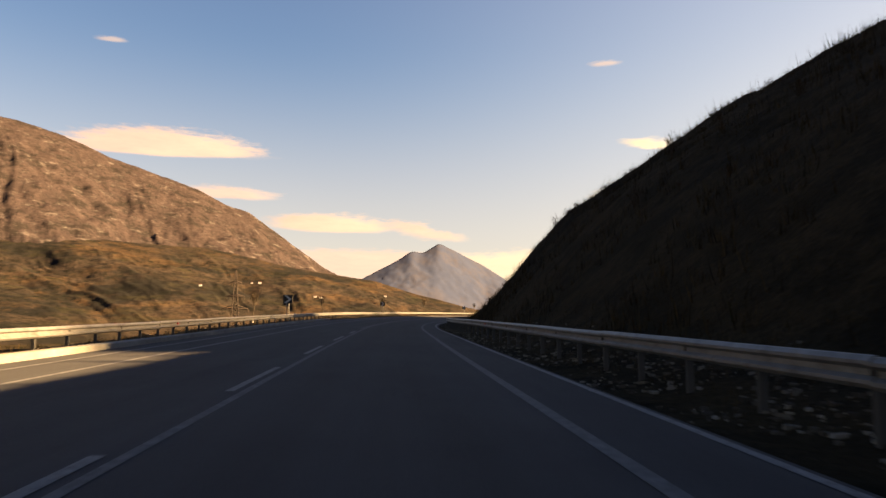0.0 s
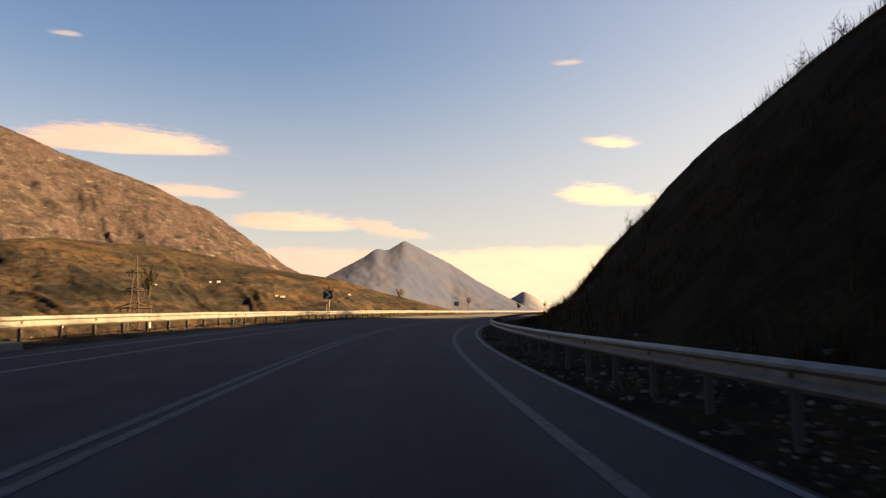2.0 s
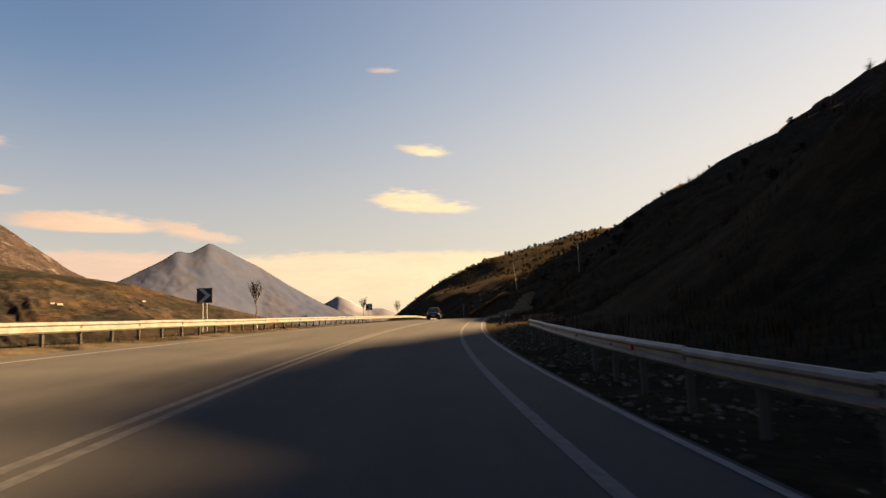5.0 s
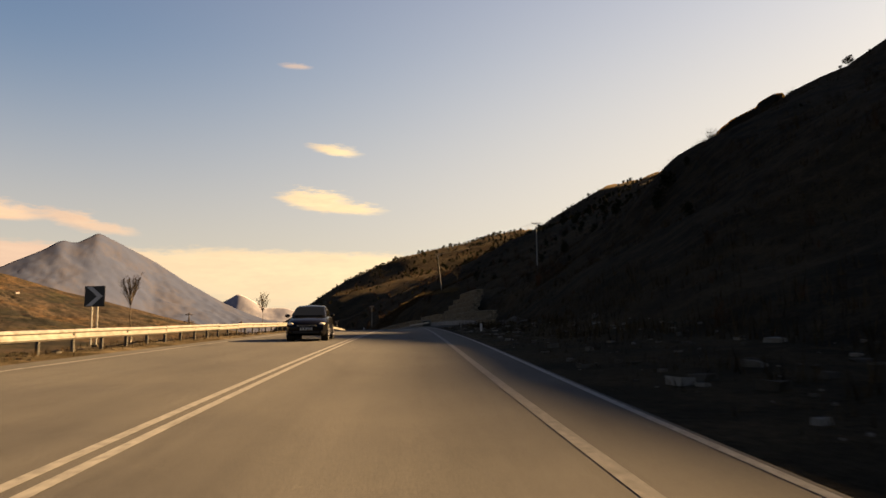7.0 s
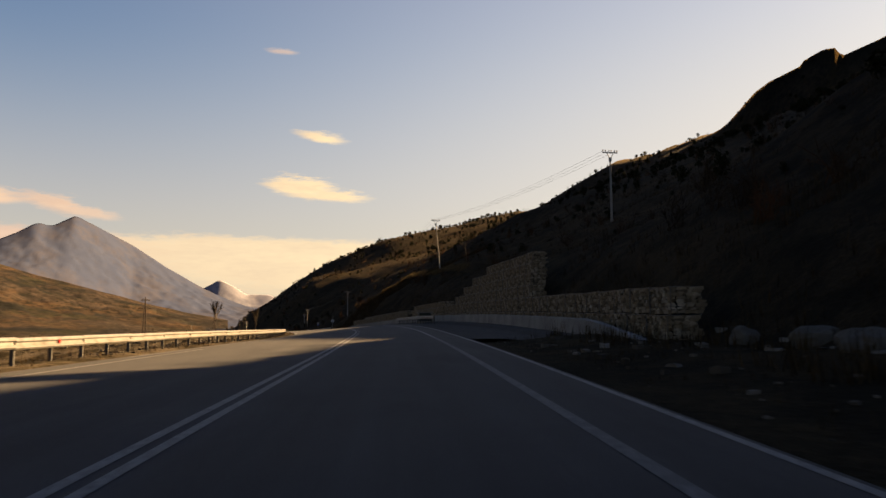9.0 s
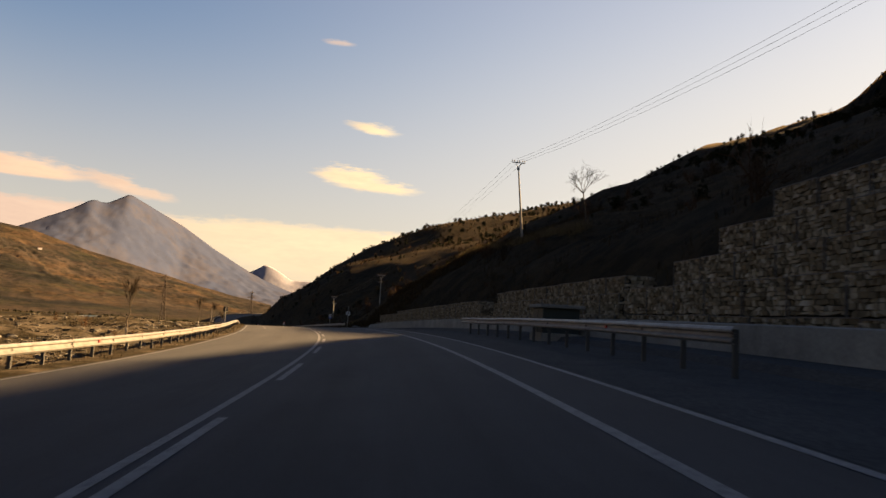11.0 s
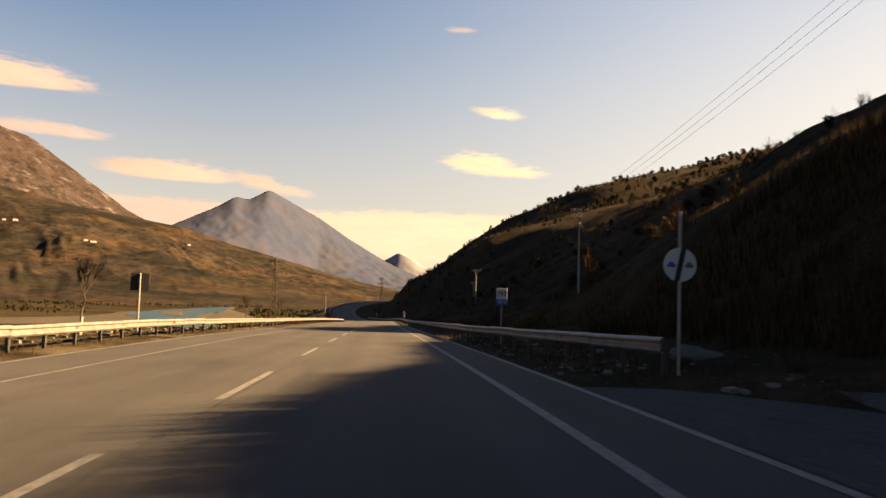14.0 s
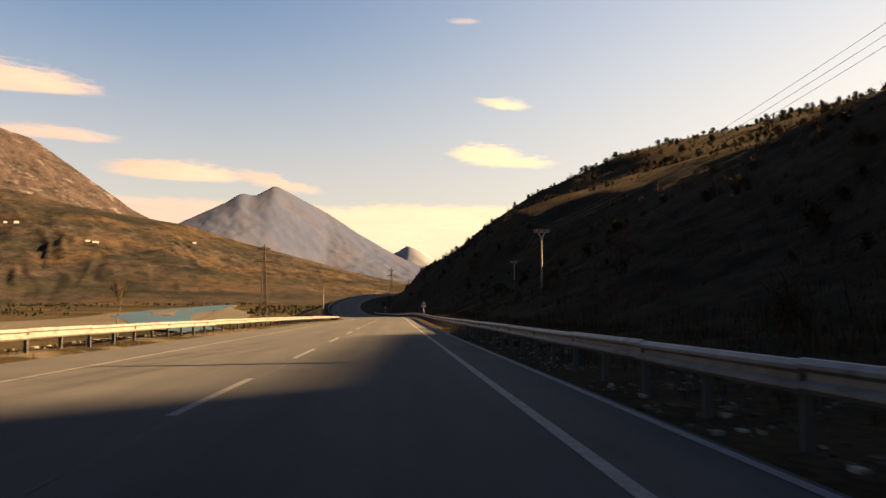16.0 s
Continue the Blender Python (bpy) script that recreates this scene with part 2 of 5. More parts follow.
patches(M_ROCKY, 0.007, 10, (1.0, 1.3, 2.6), (0.00884, 0.00832, 0.0078), [(0.50, 0.0), (0.60, 0.7)])      # dark scrub
patches(M_ROCKY, 0.010, 10, (1.0, 1.0, 2.2), (0.075, 0.066, 0.064), [(0.56, 0.0), (0.65, 0.75)])        # pale outcrops
patches(M_ROCKY, 0.05, 10, (1.0, 1.0, 1.5), (0.00832, 0.0078, 0.00728), [(0.53, 0.0), (0.59, 0.65)])
patches(M_ROCKY, 0.16, 6, (1.0, 1.0, 1.6), (0.0095, 0.009, 0.0085), [(0.52, 0.0), (0.60, 0.6)])
patches(M_ROCKY, 0.035, 8, (1.0, 1.0, 3.0), (0.065, 0.0598, 0.0582), [(0.61, 0.0), (0.67, 0.85)])
patches(M_MOUNT, 0.0022, 9, (0.8, 1.2, 3.0), (0.0062, 0.0066, 0.0066), [(0.45, 0.0), (0.56, 0.85)])       # wide dark scrub
patches(M_MOUNT, 0.0031, 9, (1.2, 0.8, 2.4), (0.042, 0.026, 0.015), [(0.50, 0.0), (0.60, 0.75)])        # rust-brown bracken
patches(M_MOUNT, 0.012, 9, (0.8, 0.8, 1.6), (0.0052, 0.00572, 0.00468), [(0.50, 0.0), (0.60, 0.7)])         # dark thickets
patches(M_MOUNT, 0.006, 8, (0.7, 0.9, 3.4), (0.0208, 0.0187, 0.0109), [(0.53, 0.0), (0.62, 0.6)])         # olive pasture
patches(M_MOUNT, 0.045, 7, (0.5, 0.8, 2.6), (0.0416, 0.0343, 0.027), [(0.63, 0.0), (0.70, 0.7)])         # pale scars
patches(M_MOUNT, 0.19, 6, (1.0, 1.0, 1.5), (0.007, 0.007, 0.0055), [(0.52, 0.0), (0.60, 0.6)])
patches(M_MOUNT, 0.06, 10, (1.0, 1.0, 1.4), (0.00468, 0.00494, 0.00364), [(0.51, 0.0), (0.57, 0.8)])          # single bushes
patches(M_VALLEY, 0.011, 9, (0.35, 1.0, 1.0), (0.00605, 0.00605, 0.00385), [(0.47, 0.0), (0.55, 0.85)])      # hedges and ploughed strips
patches(M_VALLEY, 0.05, 8, (0.4, 1.0, 1.0), (0.0055, 0.0055, 0.0033), [(0.56, 0.0), (0.62, 0.8)])

patches(M_VERGE, 0.35, 8, (1.0, 1.0, 1.0), (0.062, 0.050, 0.036), [(0.46, 0.0), (0.58, 0.8)])           # pale gravel

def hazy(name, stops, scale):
    """Far ranges: aerial haze painted into soft base tones, no fine grain."""
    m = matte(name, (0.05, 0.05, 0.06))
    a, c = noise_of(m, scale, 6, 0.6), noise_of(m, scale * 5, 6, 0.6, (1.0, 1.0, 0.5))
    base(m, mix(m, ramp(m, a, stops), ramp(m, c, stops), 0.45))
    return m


# the bluish and pale tones carry the haze of distance
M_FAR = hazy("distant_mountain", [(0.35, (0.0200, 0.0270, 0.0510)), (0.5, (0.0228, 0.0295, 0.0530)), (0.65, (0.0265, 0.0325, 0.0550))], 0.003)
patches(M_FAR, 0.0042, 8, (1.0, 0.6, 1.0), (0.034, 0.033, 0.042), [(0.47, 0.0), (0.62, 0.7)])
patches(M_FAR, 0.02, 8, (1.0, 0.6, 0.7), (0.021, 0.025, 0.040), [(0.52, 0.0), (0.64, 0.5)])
M_SNOWY = hazy("snowy_far_range", [(0.35, (0.0955, 0.104, 0.139)), (0.5, (0.122, 0.125, 0.156)), (0.6, (0.174, 0.174, 0.2))], 0.006)

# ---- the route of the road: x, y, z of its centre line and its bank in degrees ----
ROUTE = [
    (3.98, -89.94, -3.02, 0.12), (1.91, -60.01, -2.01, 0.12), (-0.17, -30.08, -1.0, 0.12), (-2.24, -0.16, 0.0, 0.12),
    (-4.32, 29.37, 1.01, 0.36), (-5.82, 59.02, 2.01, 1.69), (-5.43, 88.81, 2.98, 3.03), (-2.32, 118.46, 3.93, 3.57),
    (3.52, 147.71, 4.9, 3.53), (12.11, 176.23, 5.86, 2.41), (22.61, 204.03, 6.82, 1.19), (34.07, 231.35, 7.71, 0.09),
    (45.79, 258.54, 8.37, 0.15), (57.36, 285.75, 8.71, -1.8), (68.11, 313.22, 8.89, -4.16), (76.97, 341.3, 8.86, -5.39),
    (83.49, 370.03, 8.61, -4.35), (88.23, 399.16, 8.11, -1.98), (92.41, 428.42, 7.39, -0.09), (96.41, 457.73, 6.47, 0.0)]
ROUTE_ON = [
    (104.67, 517.16, 4.56, 0.0), (112.62, 576.62, 2.61, -2.15), (116.97, 636.45, 0.41, -2.15), (117.7, 696.45, -0.73, 0.0),
    (120.28, 756.38, -0.09, 1.91), (126.85, 816.01, 0.89, 1.91), (137.37, 875.07, 1.92, 1.91), (151.81, 933.29, 2.9, 1.91),
    (170.22, 990.38, 3.75, 2.86), (193.88, 1045.49, 4.45, 2.86), (222.93, 1097.96, 5.03, 2.86), (257.06, 1147.28, 5.53, 2.86),
    (295.95, 1192.93, 5.92, 2.86), (339.21, 1234.48, 6.22, 2.86)]
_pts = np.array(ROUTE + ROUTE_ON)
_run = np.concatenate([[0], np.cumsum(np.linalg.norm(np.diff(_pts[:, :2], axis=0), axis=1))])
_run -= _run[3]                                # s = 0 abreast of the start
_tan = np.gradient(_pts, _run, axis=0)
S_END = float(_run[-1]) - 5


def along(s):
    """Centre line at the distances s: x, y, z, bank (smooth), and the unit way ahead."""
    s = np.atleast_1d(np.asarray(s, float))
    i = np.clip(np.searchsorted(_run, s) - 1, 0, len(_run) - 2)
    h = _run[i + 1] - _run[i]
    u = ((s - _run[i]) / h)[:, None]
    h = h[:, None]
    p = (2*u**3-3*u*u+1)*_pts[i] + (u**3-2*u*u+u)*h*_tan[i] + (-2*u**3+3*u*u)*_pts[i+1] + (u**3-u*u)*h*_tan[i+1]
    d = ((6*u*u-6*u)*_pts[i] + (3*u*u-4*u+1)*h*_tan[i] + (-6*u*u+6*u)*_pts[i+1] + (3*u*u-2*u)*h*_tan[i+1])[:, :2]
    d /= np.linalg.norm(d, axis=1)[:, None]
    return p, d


def at(s, r, z=0.0):
    """World places r metres to the right of the centre line at s, z above the (banked) road there."""
    p, d = along(s)
    r, z = np.broadcast_to(r, len(p)).astype(float), np.broadcast_to(z, len(p)).astype(float)
    x, y = p[:, 0] + r * d[:, 1], p[:, 1] - r * d[:, 0]
    return np.stack([x, y, p[:, 2] - np.tan(np.radians(p[:, 3])) * np.clip(r, -9.5, 9.5) + z], 1)


def spot(s, r, z=0.0, turn=0.0):
    """The upright pose of a thing at (s, r): its y axis looks ahead along the road, turned by so many degrees."""
    q = at(s, r, z)[0]
    d = along(s)[1][0]
    return pose(*q, 0, 0, math.degrees(math.atan2(-d[0], d[1])) + turn)


def mesh_object(name, verts, faces, material, smooth=False, parent=None, label=""):
    me = bpy.data.meshes.new(name)
    me.from_pydata([tuple(map(float, v)) for v in verts], [], [tuple(map(int, f)) for f in faces])
    me.materials.append(material)
    if smooth:
        me.polygons.foreach_set("use_smooth", [True] * len(me.polygons))
    me.update()
    ob = new(name, me)
    if parent:
        ob.parent = parent
    if label:
        tagged(ob, label)
    return ob


def grid_faces(n, m, close=False):
    i, j = np.meshgrid(np.arange(n - 1), np.arange(m if close else m - 1), indexing="ij")
    k = (j + 1) % m
    return np.stack([i*m+j, i*m+k, (i+1)*m+k, (i+1)*m+j], -1).reshape(-1, 4)


def ribbon(name, s0, s1, step, profile, material, parent=None, label="", smooth=False, close=False):
    """A strip along the road with the cross-section profile [(r, z), ...]."""
    ss = np.linspace(s0, s1, max(2, int(round((s1 - s0) / step)) + 1))
    rows = np.stack([at(ss, r, z) for r, z in profile], 1)
    n, m = len(ss), len(profile)
    f = grid_faces(n, m, close)[:, ::-1].tolist()
    if close:
        f += [list(range(m)), list(range((n - 1) * m, n * m))[::-1]]
    ob = mesh_object(name, rows.reshape(-1, 3), f, material, smooth, parent, label)
    across = np.tile([r for r, _ in profile], n)
    ahead = np.repeat(ss, m)
    idx = np.empty(len(ob.data.loops), int)
    ob.data.loops.foreach_get("vertex_index", idx)
    ob.data.uv_layers.new(name="along").data.foreach_set("uv", np.stack([across[idx], ahead[idx]], 1).ravel())
    return ob


def part(name, bm, material, parent, label=""):
    me = bpy.data.meshes.new(name)
    bm.to_mesh(me)
    bm.free()
    me.materials.append(material)
    ob = new(name, me)
    ob.parent = parent
    if label:
        tagged(ob, label)
    return ob


def box(bm, x0, x1, y0, y1, z0, z1, bevel=0.0):
    r = bmesh.ops.create_cube(bm, size=1.0, matrix=Matrix.Translation(((x0+x1)/2, (y0+y1)/2, (z0+z1)/2)) @ Matrix.Diagonal((x1-x0, y1-y0, z1-z0, 1)))
    if bevel:
        es = list({e_ for v in r["verts"] for e_ in v.link_edges})
        bmesh.ops.bevel(bm, geom=es, offset=bevel, segments=1, affect="EDGES")
    return bm


def rod(bm, p, q, r0, r1=None, sides=8):
    p, q = Vector(p), Vector(q)
    d = q - p
    m = Matrix.Translation((p + q) / 2) @ d.to_track_quat("Z", "Y").to_matrix().to_4x4()
    bmesh.ops.create_cone(bm, cap_ends=True, segments=sides, radius1=r0, radius2=r0 if r1 is None else r1, depth=d.length, matrix=m)
    return bm


# ---- the lie of the land ----
HILL_R = np.array([9, 13, 18, 26, 36, 50, 70, 100, 140, 200, 260], float)
HILL_SOUTH = {
    -90: (0.5, 4.2, 8.4, 13.6, 18.8, 25.4, 34.5, 47.5, 65.5, 91, 111),
    30: (0.6, 4.4, 8.3, 13.3, 19.3, 25.3, 34.5, 47.5, 65.5, 91, 111),
    44: (0.6, 4.5, 9.2, 14.4, 20.8, 26.8, 38.9, 54.4, 72.4, 95.8, 115.9),
    70: (0.6, 4.6, 10.8, 16.3, 23.5, 29.6, 40, 52, 65.5, 91, 111),
    96: (0.6, 4.5, 10.4, 16.1, 21.4, 28.0, 38.8, 51.4, 65.5, 91, 111),
    120: (0.1, 2.4, 8.6, 14.9, 22.0, 29.0, 39.6, 53.4, 73.7, 95.9, 115.9),
    146: (0.1, 2, 8.2, 13.3, 20.6, 29.3, 40.4, 54.4, 72.8, 92.9, 112.9),
    155: (0.1, 1.8, 7.3, 14.4, 20.5, 28.5, 39.3, 52.8, 69.3, 90.3, 110.4),
    164: (0.1, 0.6, 3.9, 11.6, 16.5, 23.4, 33.6, 47.8, 65.8, 87.8, 107.8),
    179: (0.1, 0.9, 5.6, 14.3, 17.9, 22, 31.8, 44.7, 61.6, 83.7, 103.6),
    188: (0.1, 0.5, 4.4, 11.5, 17.1, 21.1, 30.1, 42.8, 59.2, 81.3, 101.3),
    196: (0.1, 0.6, 4.2, 8.7, 13.4, 19.2, 28.2, 40.9, 56.8, 79, 99.1),
    215: (0.1, 0.3, 1.9, 5.6, 11, 18, 27.2, 39.8, 55.9, 78.3, 98.5),
    232: (0.1, 0.5, 3, 7.2, 12.2, 18.3, 26.7, 39.3, 55.8, 78.3, 99)}
HILL_NORTH = {
    250: (0.1, 0.7, 4, 9, 15.3, 20.5, 24.9, 37.7, 54.4, 78.5, 99.5),
    292: (0.1, 0.3, 5.1, 10.1, 20.7, 27.5, 38.7, 50.6, 61.7, 83.4, 104),
    316: (0.1, 0.3, 5.2, 9.5, 16.9, 26.1, 38.8, 57.1, 67, 87.1, 107.7),
    340: (0.1, 0.3, 5.4, 9.2, 13.1, 20.6, 31.4, 48.1, 66, 89.2, 111),
    385: (0.1, 0.3, 5.9, 10.2, 13.9, 20.6, 29.4, 43.6, 63.1, 88.8, 111),
    408: (0.1, 0.3, 6.3, 11.4, 15.7, 21.6, 29.8, 43.1, 62.2, 88.8, 111),
    425: (0.1, 0.6, 6.8, 12.6, 15.0, 21.9, 30.4, 43.2, 61.9, 89, 111.1),
    438: (0.1, 1.0, 6.6, 11.7, 13.4, 19.6, 29.6, 43.6, 62.1, 89, 111),
    452: (0.1, 0.8, 5.6, 10.4, 11.6, 15.6, 25.8, 42.5, 61.2, 88.7, 111.4),
    460: (0.1, 0.6, 5.2, 9.8, 10.8, 15.0, 26.2, 42.9, 61, 88, 110.5),
    468: (0.1, 0.5, 3.8, 9.4, 10.4, 15.0, 26.6, 43.2, 60.8, 87.4, 109.8),
    473: (0.1, 0.3, 2.2, 8.4, 9.6, 15.2, 27.1, 43.6, 60.5, 86.7, 109.0),
    478: (0, 0.2, 0.9, 3.5, 8.4, 15.5, 27.7, 44, 60.1, 85.9, 108.2),
    500: (0.1, 0.3, 1, 3.8, 8.9, 16.8, 29.5, 46.1, 61.4, 85.9, 110.2),
    525: (0.1, 0.3, 1.3, 4.2, 9.4, 18.3, 32.8, 48.9, 62.5, 87, 112.9),
    548: (0.1, 0.3, 1.9, 5.4, 10.9, 19.3, 31.7, 44.8, 59.7, 82.4, 102),
    570: (-0, 0.3, 2.5, 6.4, 12, 20, 30.7, 43.7, 59.7, 87, 115.2),
    600: (-0.1, 0.2, 2, 5.3, 9.9, 18.3, 30, 43.8, 60.2, 87.6, 118.1),
    630: (-0.3, -0, 1.4, 4.2, 7.8, 16.7, 29.8, 43.8, 59, 84.2, 118.2),
    660: (-0.3, -0.1, 1.2, 5.6, 12.3, 22.7, 34.3, 45.9, 57.8, 87.2, 123.4),
    700: (-0.2, -0.2, 1, 7.5, 18.6, 30.5, 40.2, 48.8, 57.9, 78.7, 106.7),
    760: (0.1, 0.2, 0.5, 6.3, 17.7, 27.3, 40.1, 47.3, 66.8, 85.1, 102.2),
    820: (0.4, 0.4, 0.5, 5.1, 17.1, 24.3, 40.1, 59.3, 76.8, 92, 107.5)}
_hs = {**HILL_SOUTH, **HILL_NORTH}
_hk = np.array(list(_hs), float)
_hv = np.array(list(_hs.values()), float)


def hill(s, r):
    """Height of the right-hand hillside over the road, without its small unevenness."""
    s, r = np.asarray(s, float), np.asarray(r, float)
    cols = np.stack([np.interp(s, _hk, _hv[:, k]) for k in range(len(HILL_R))], -1)
    i = np.clip(np.searchsorted(HILL_R, r) - 1, 0, len(HILL_R) - 2)
    u = np.clip((r - HILL_R[i]) / (HILL_R[i + 1] - HILL_R[i]), 0, 1)
    a_ = np.take_along_axis(cols, i[..., None], -1)[..., 0]
    c_ = np.take_along_axis(cols, (i + 1)[..., None], -1)[..., 0]
    return a_ + (c_ - a_) * u


def rough_noise(xy, scale, octaves=4, seed=0.0):
    return np.array([noise.fractal(Vector((x_ * scale + seed, y_ * scale - seed, seed)), 0.9, 2.1, octaves) for x_, y_ in xy])


# where shadow should end across the road, cast by an added, mostly unseen ridge: s, r
SHADE_EDGE = [(318, -7.0), (334, -6.5), (338, -4.0), (341, -6.5), (348, -5.5), (352, -3.0), (358, -0.5), (362, 2.5), (378, -0.3), (388, -1.0), (397, -0.8), (410, -0.6), (420, 0.8), (426, 5.0),
              (434, 7.5), (443, 9.0), (462, 8.5), (464, -2.0), (465.5, 1.5), (467.5, -4.5), (470, -5.0), (473, -1.0), (476, -4.5), (482, -3.5), (486, 0.0), (494, 0.8), (505, 1.5), (511, 4.0)]
SHADE_MID = [(208, 5.0), (214, 4.0), (220, 2.8), (234, 2.2), (240, 0.0), (246, -4.5)]
SHADE_BEND = [(147, -1.75), (150, -1.0), (153, 0.5), (156, -1.6), (160, -1.2), (166, -0.2), (173, 1.2), (181, 3.0), (190, 5.0), (200, 8.0)]
SHADE_SOUTH = [(21, -6.0), (23, -9.5), (40, -9.5), (62, -9.0)]


def raise_ridge(ss, rr, w, edge, taper):
    """Adds height to the hill's mostly unseen back crest where it stands against the sun, so that its shadow ends along
    the edge.
    """
    j = len(rr) - 2
    line = w[:, j, :2]
    b_, e_ = radians(SUN_BEARING), radians(SUN_HEIGHT)
    way = np.array((math.sin(b_), math.cos(b_)))
    found = []
    for s_, r_ in edge:
        p = at(s_, r_)[0]
        rel = line - p[:2]
        k = int(np.argmin(abs(rel @ np.array((-way[1], way[0]))) + np.where(rel @ way < 0, 1e6, 0)))
        found.append((ss[k], p[2] + float(rel[k] @ way) * math.tan(e_)))
    found.sort()
    fs, fz = np.array(found).T
    z = np.interp(ss, fs, fz)
    fade = np.clip(np.minimum((ss - fs[0]) / taper[0] + 1, (fs[-1] - ss) / taper[1] + 1), 0, 1)
    fade = fade * fade * (3 - 2 * fade)
    for k in range(j, 0, -1):
        if rr[k] < 150:
            break
        top = z - 0.58 * (rr[j] - rr[k])
        w[:, k, 2] = np.where(fade > 0, np.where(k == j, w[:, k, 2] + (z - w[:, k, 2]) * fade, np.minimum(w[:, k, 2], top + (1 - fade) * 60)), w[:, k, 2])


def hillside():
    ss = np.concatenate([np.arange(-90, 640, 2.5), np.arange(640, S_END, 6.0)])
    rr = np.concatenate([[5.36, 5.75], np.arange(6.3, 14, 0.8), np.arange(14, 40, 1.6), np.arange(40, 100, 4.0), np.arange(100, 257, 10.0), [260.0, 263.0]])
    G, Rr = np.meshgrid(ss, rr, indexing="ij")
    w = np.stack([at(ss, r) for r in rr], 1)
    h = hill(G, Rr)
    xy = w[..., :2].reshape(-1, 2)
    n1 = rough_noise(xy, 0.035, 3, 3.1).reshape(G.shape)
    n2 = rough_noise(xy, 0.35, 3, 7.7).reshape(G.shape)
    grow = np.clip((Rr - 9.5) / 14, 0, 1)
    w[..., 2] += h + grow * (1.3 * n1 + 0.5 * n2) + 0.05 * n2
    w[..., 2] -= np.where(Rr < 9, h * np.clip((9 - Rr) / 2.4, 0, 1) + 0.07 * np.clip((9 - Rr) / 2.4, 0, 1), 0)
    dip = np.clip(np.minimum((G - 296) / 3, (427 - G) / 3), 0, 1) * np.clip((10.9 - Rr) / 0.5, 0, 1)
    w[..., 2] -= 0.45 * dip                    # room for the paved gutter
    raise_ridge(ss, rr, w, SHADE_EDGE, (70.0, 30.0))
    raise_ridge(ss, rr, w, SHADE_MID, (8.0, 10.0))
    raise_ridge(ss, rr, w, SHADE_BEND, (4.0, 8.0))
    raise_ridge(ss, rr, w, SHADE_SOUTH, (3.0, 10.0))
    w[:, -1, 2] = -40                          # the hill closes down to the valley floor behind
    w[0, :, 2] = w[-1, :, 2] = -40
    SLOPE.append((ss, rr, w))
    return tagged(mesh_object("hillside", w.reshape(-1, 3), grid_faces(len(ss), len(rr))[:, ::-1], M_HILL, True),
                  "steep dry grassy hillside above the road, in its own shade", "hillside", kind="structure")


SLOPE = []
hillside()


def left_bank():
    ss = np.arange(-90, S_END, 3.0)
    rr = np.array([-6.2, -6.6, -7, -7.6, -8.4, -9.2, -10, -11, -12.2, -13.5, -15, -17, -20, -24, -28, -33, -40, -48, -60, -75, -95, -120], float)
    steep = np.interp(-rr, [6.2, 6.8, 9, 11, 14, 20, 30, 48, 80, 120], [-0.06, 0.05, 0.0, -0.3, -1.6, -4, -8, -14, -20, -26])
    shelf = np.interp(-rr, [6.2, 6.8, 9, 13, 20, 30, 45, 60, 75, 95, 120], [-0.06, 0.04, 0.0, -0.2, -0.4, -0.7, -1.1, -2.2, -8, -20, -27])
    k = np.interp(ss, [290, 335, 455, 505], [0, 1, 1, 0])[:, None]
    w = np.stack([at(ss, r) for r in rr], 1)
    w[..., 2] += steep * (1 - k) + shelf * k
    n2 = rough_noise(w[..., :2].reshape(-1, 2), 0.3, 3, 1.7).reshape(w.shape[:2])
    n1 = rough_noise(w[..., :2].reshape(-1, 2), 0.07, 3, 9.7).reshape(w.shape[:2])
    w[..., 2] += n2 * np.clip((-rr - 7) / 16, 0.06, 0.6) + n1 * np.clip((-rr - 9) / 14, 0, 1.4)
    BANK.append((ss, rr, w))
    return tagged(mesh_object("bank", w.reshape(-1, 3), grid_faces(len(ss), len(rr)), M_VERGE, True),
                  "dry grassy verge falling away to the valley", "verge", kind="structure")


BANK = []
left_bank()

GX = np.concatenate([np.arange(-4600, -600, 200.0), np.arange(-600, 400, 40.0), np.arange(400, 4601, 200.0)])
GY = np.concatenate([np.arange(-4600, -200, 400.0), np.arange(-200, 2000, 50.0), np.arange(2000, 4901, 150.0)])


def ground():
    X, Y = np.meshgrid(GX, GY, indexing="ij")
    n = rough_noise(np.stack([X.ravel(), Y.ravel()], 1), 0.004, 4, 5.5).reshape(X.shape)
    Z = -14.3 + 0.7 * n
    return tagged(mesh_object("ground", np.stack([X, Y, Z], -1).reshape(-1, 3), grid_faces(len(GX), len(GY))[:, ::-1], M_VALLEY, True),
                  "flat valley floor of dry fields and scrub", "ground", kind="structure")


ground()

# ---- mountains: crest lines as bearing, height in degrees seen from the middle of the road ----
EYE_O = np.array([45.0, 230.0, 8.0])
RANGES = []


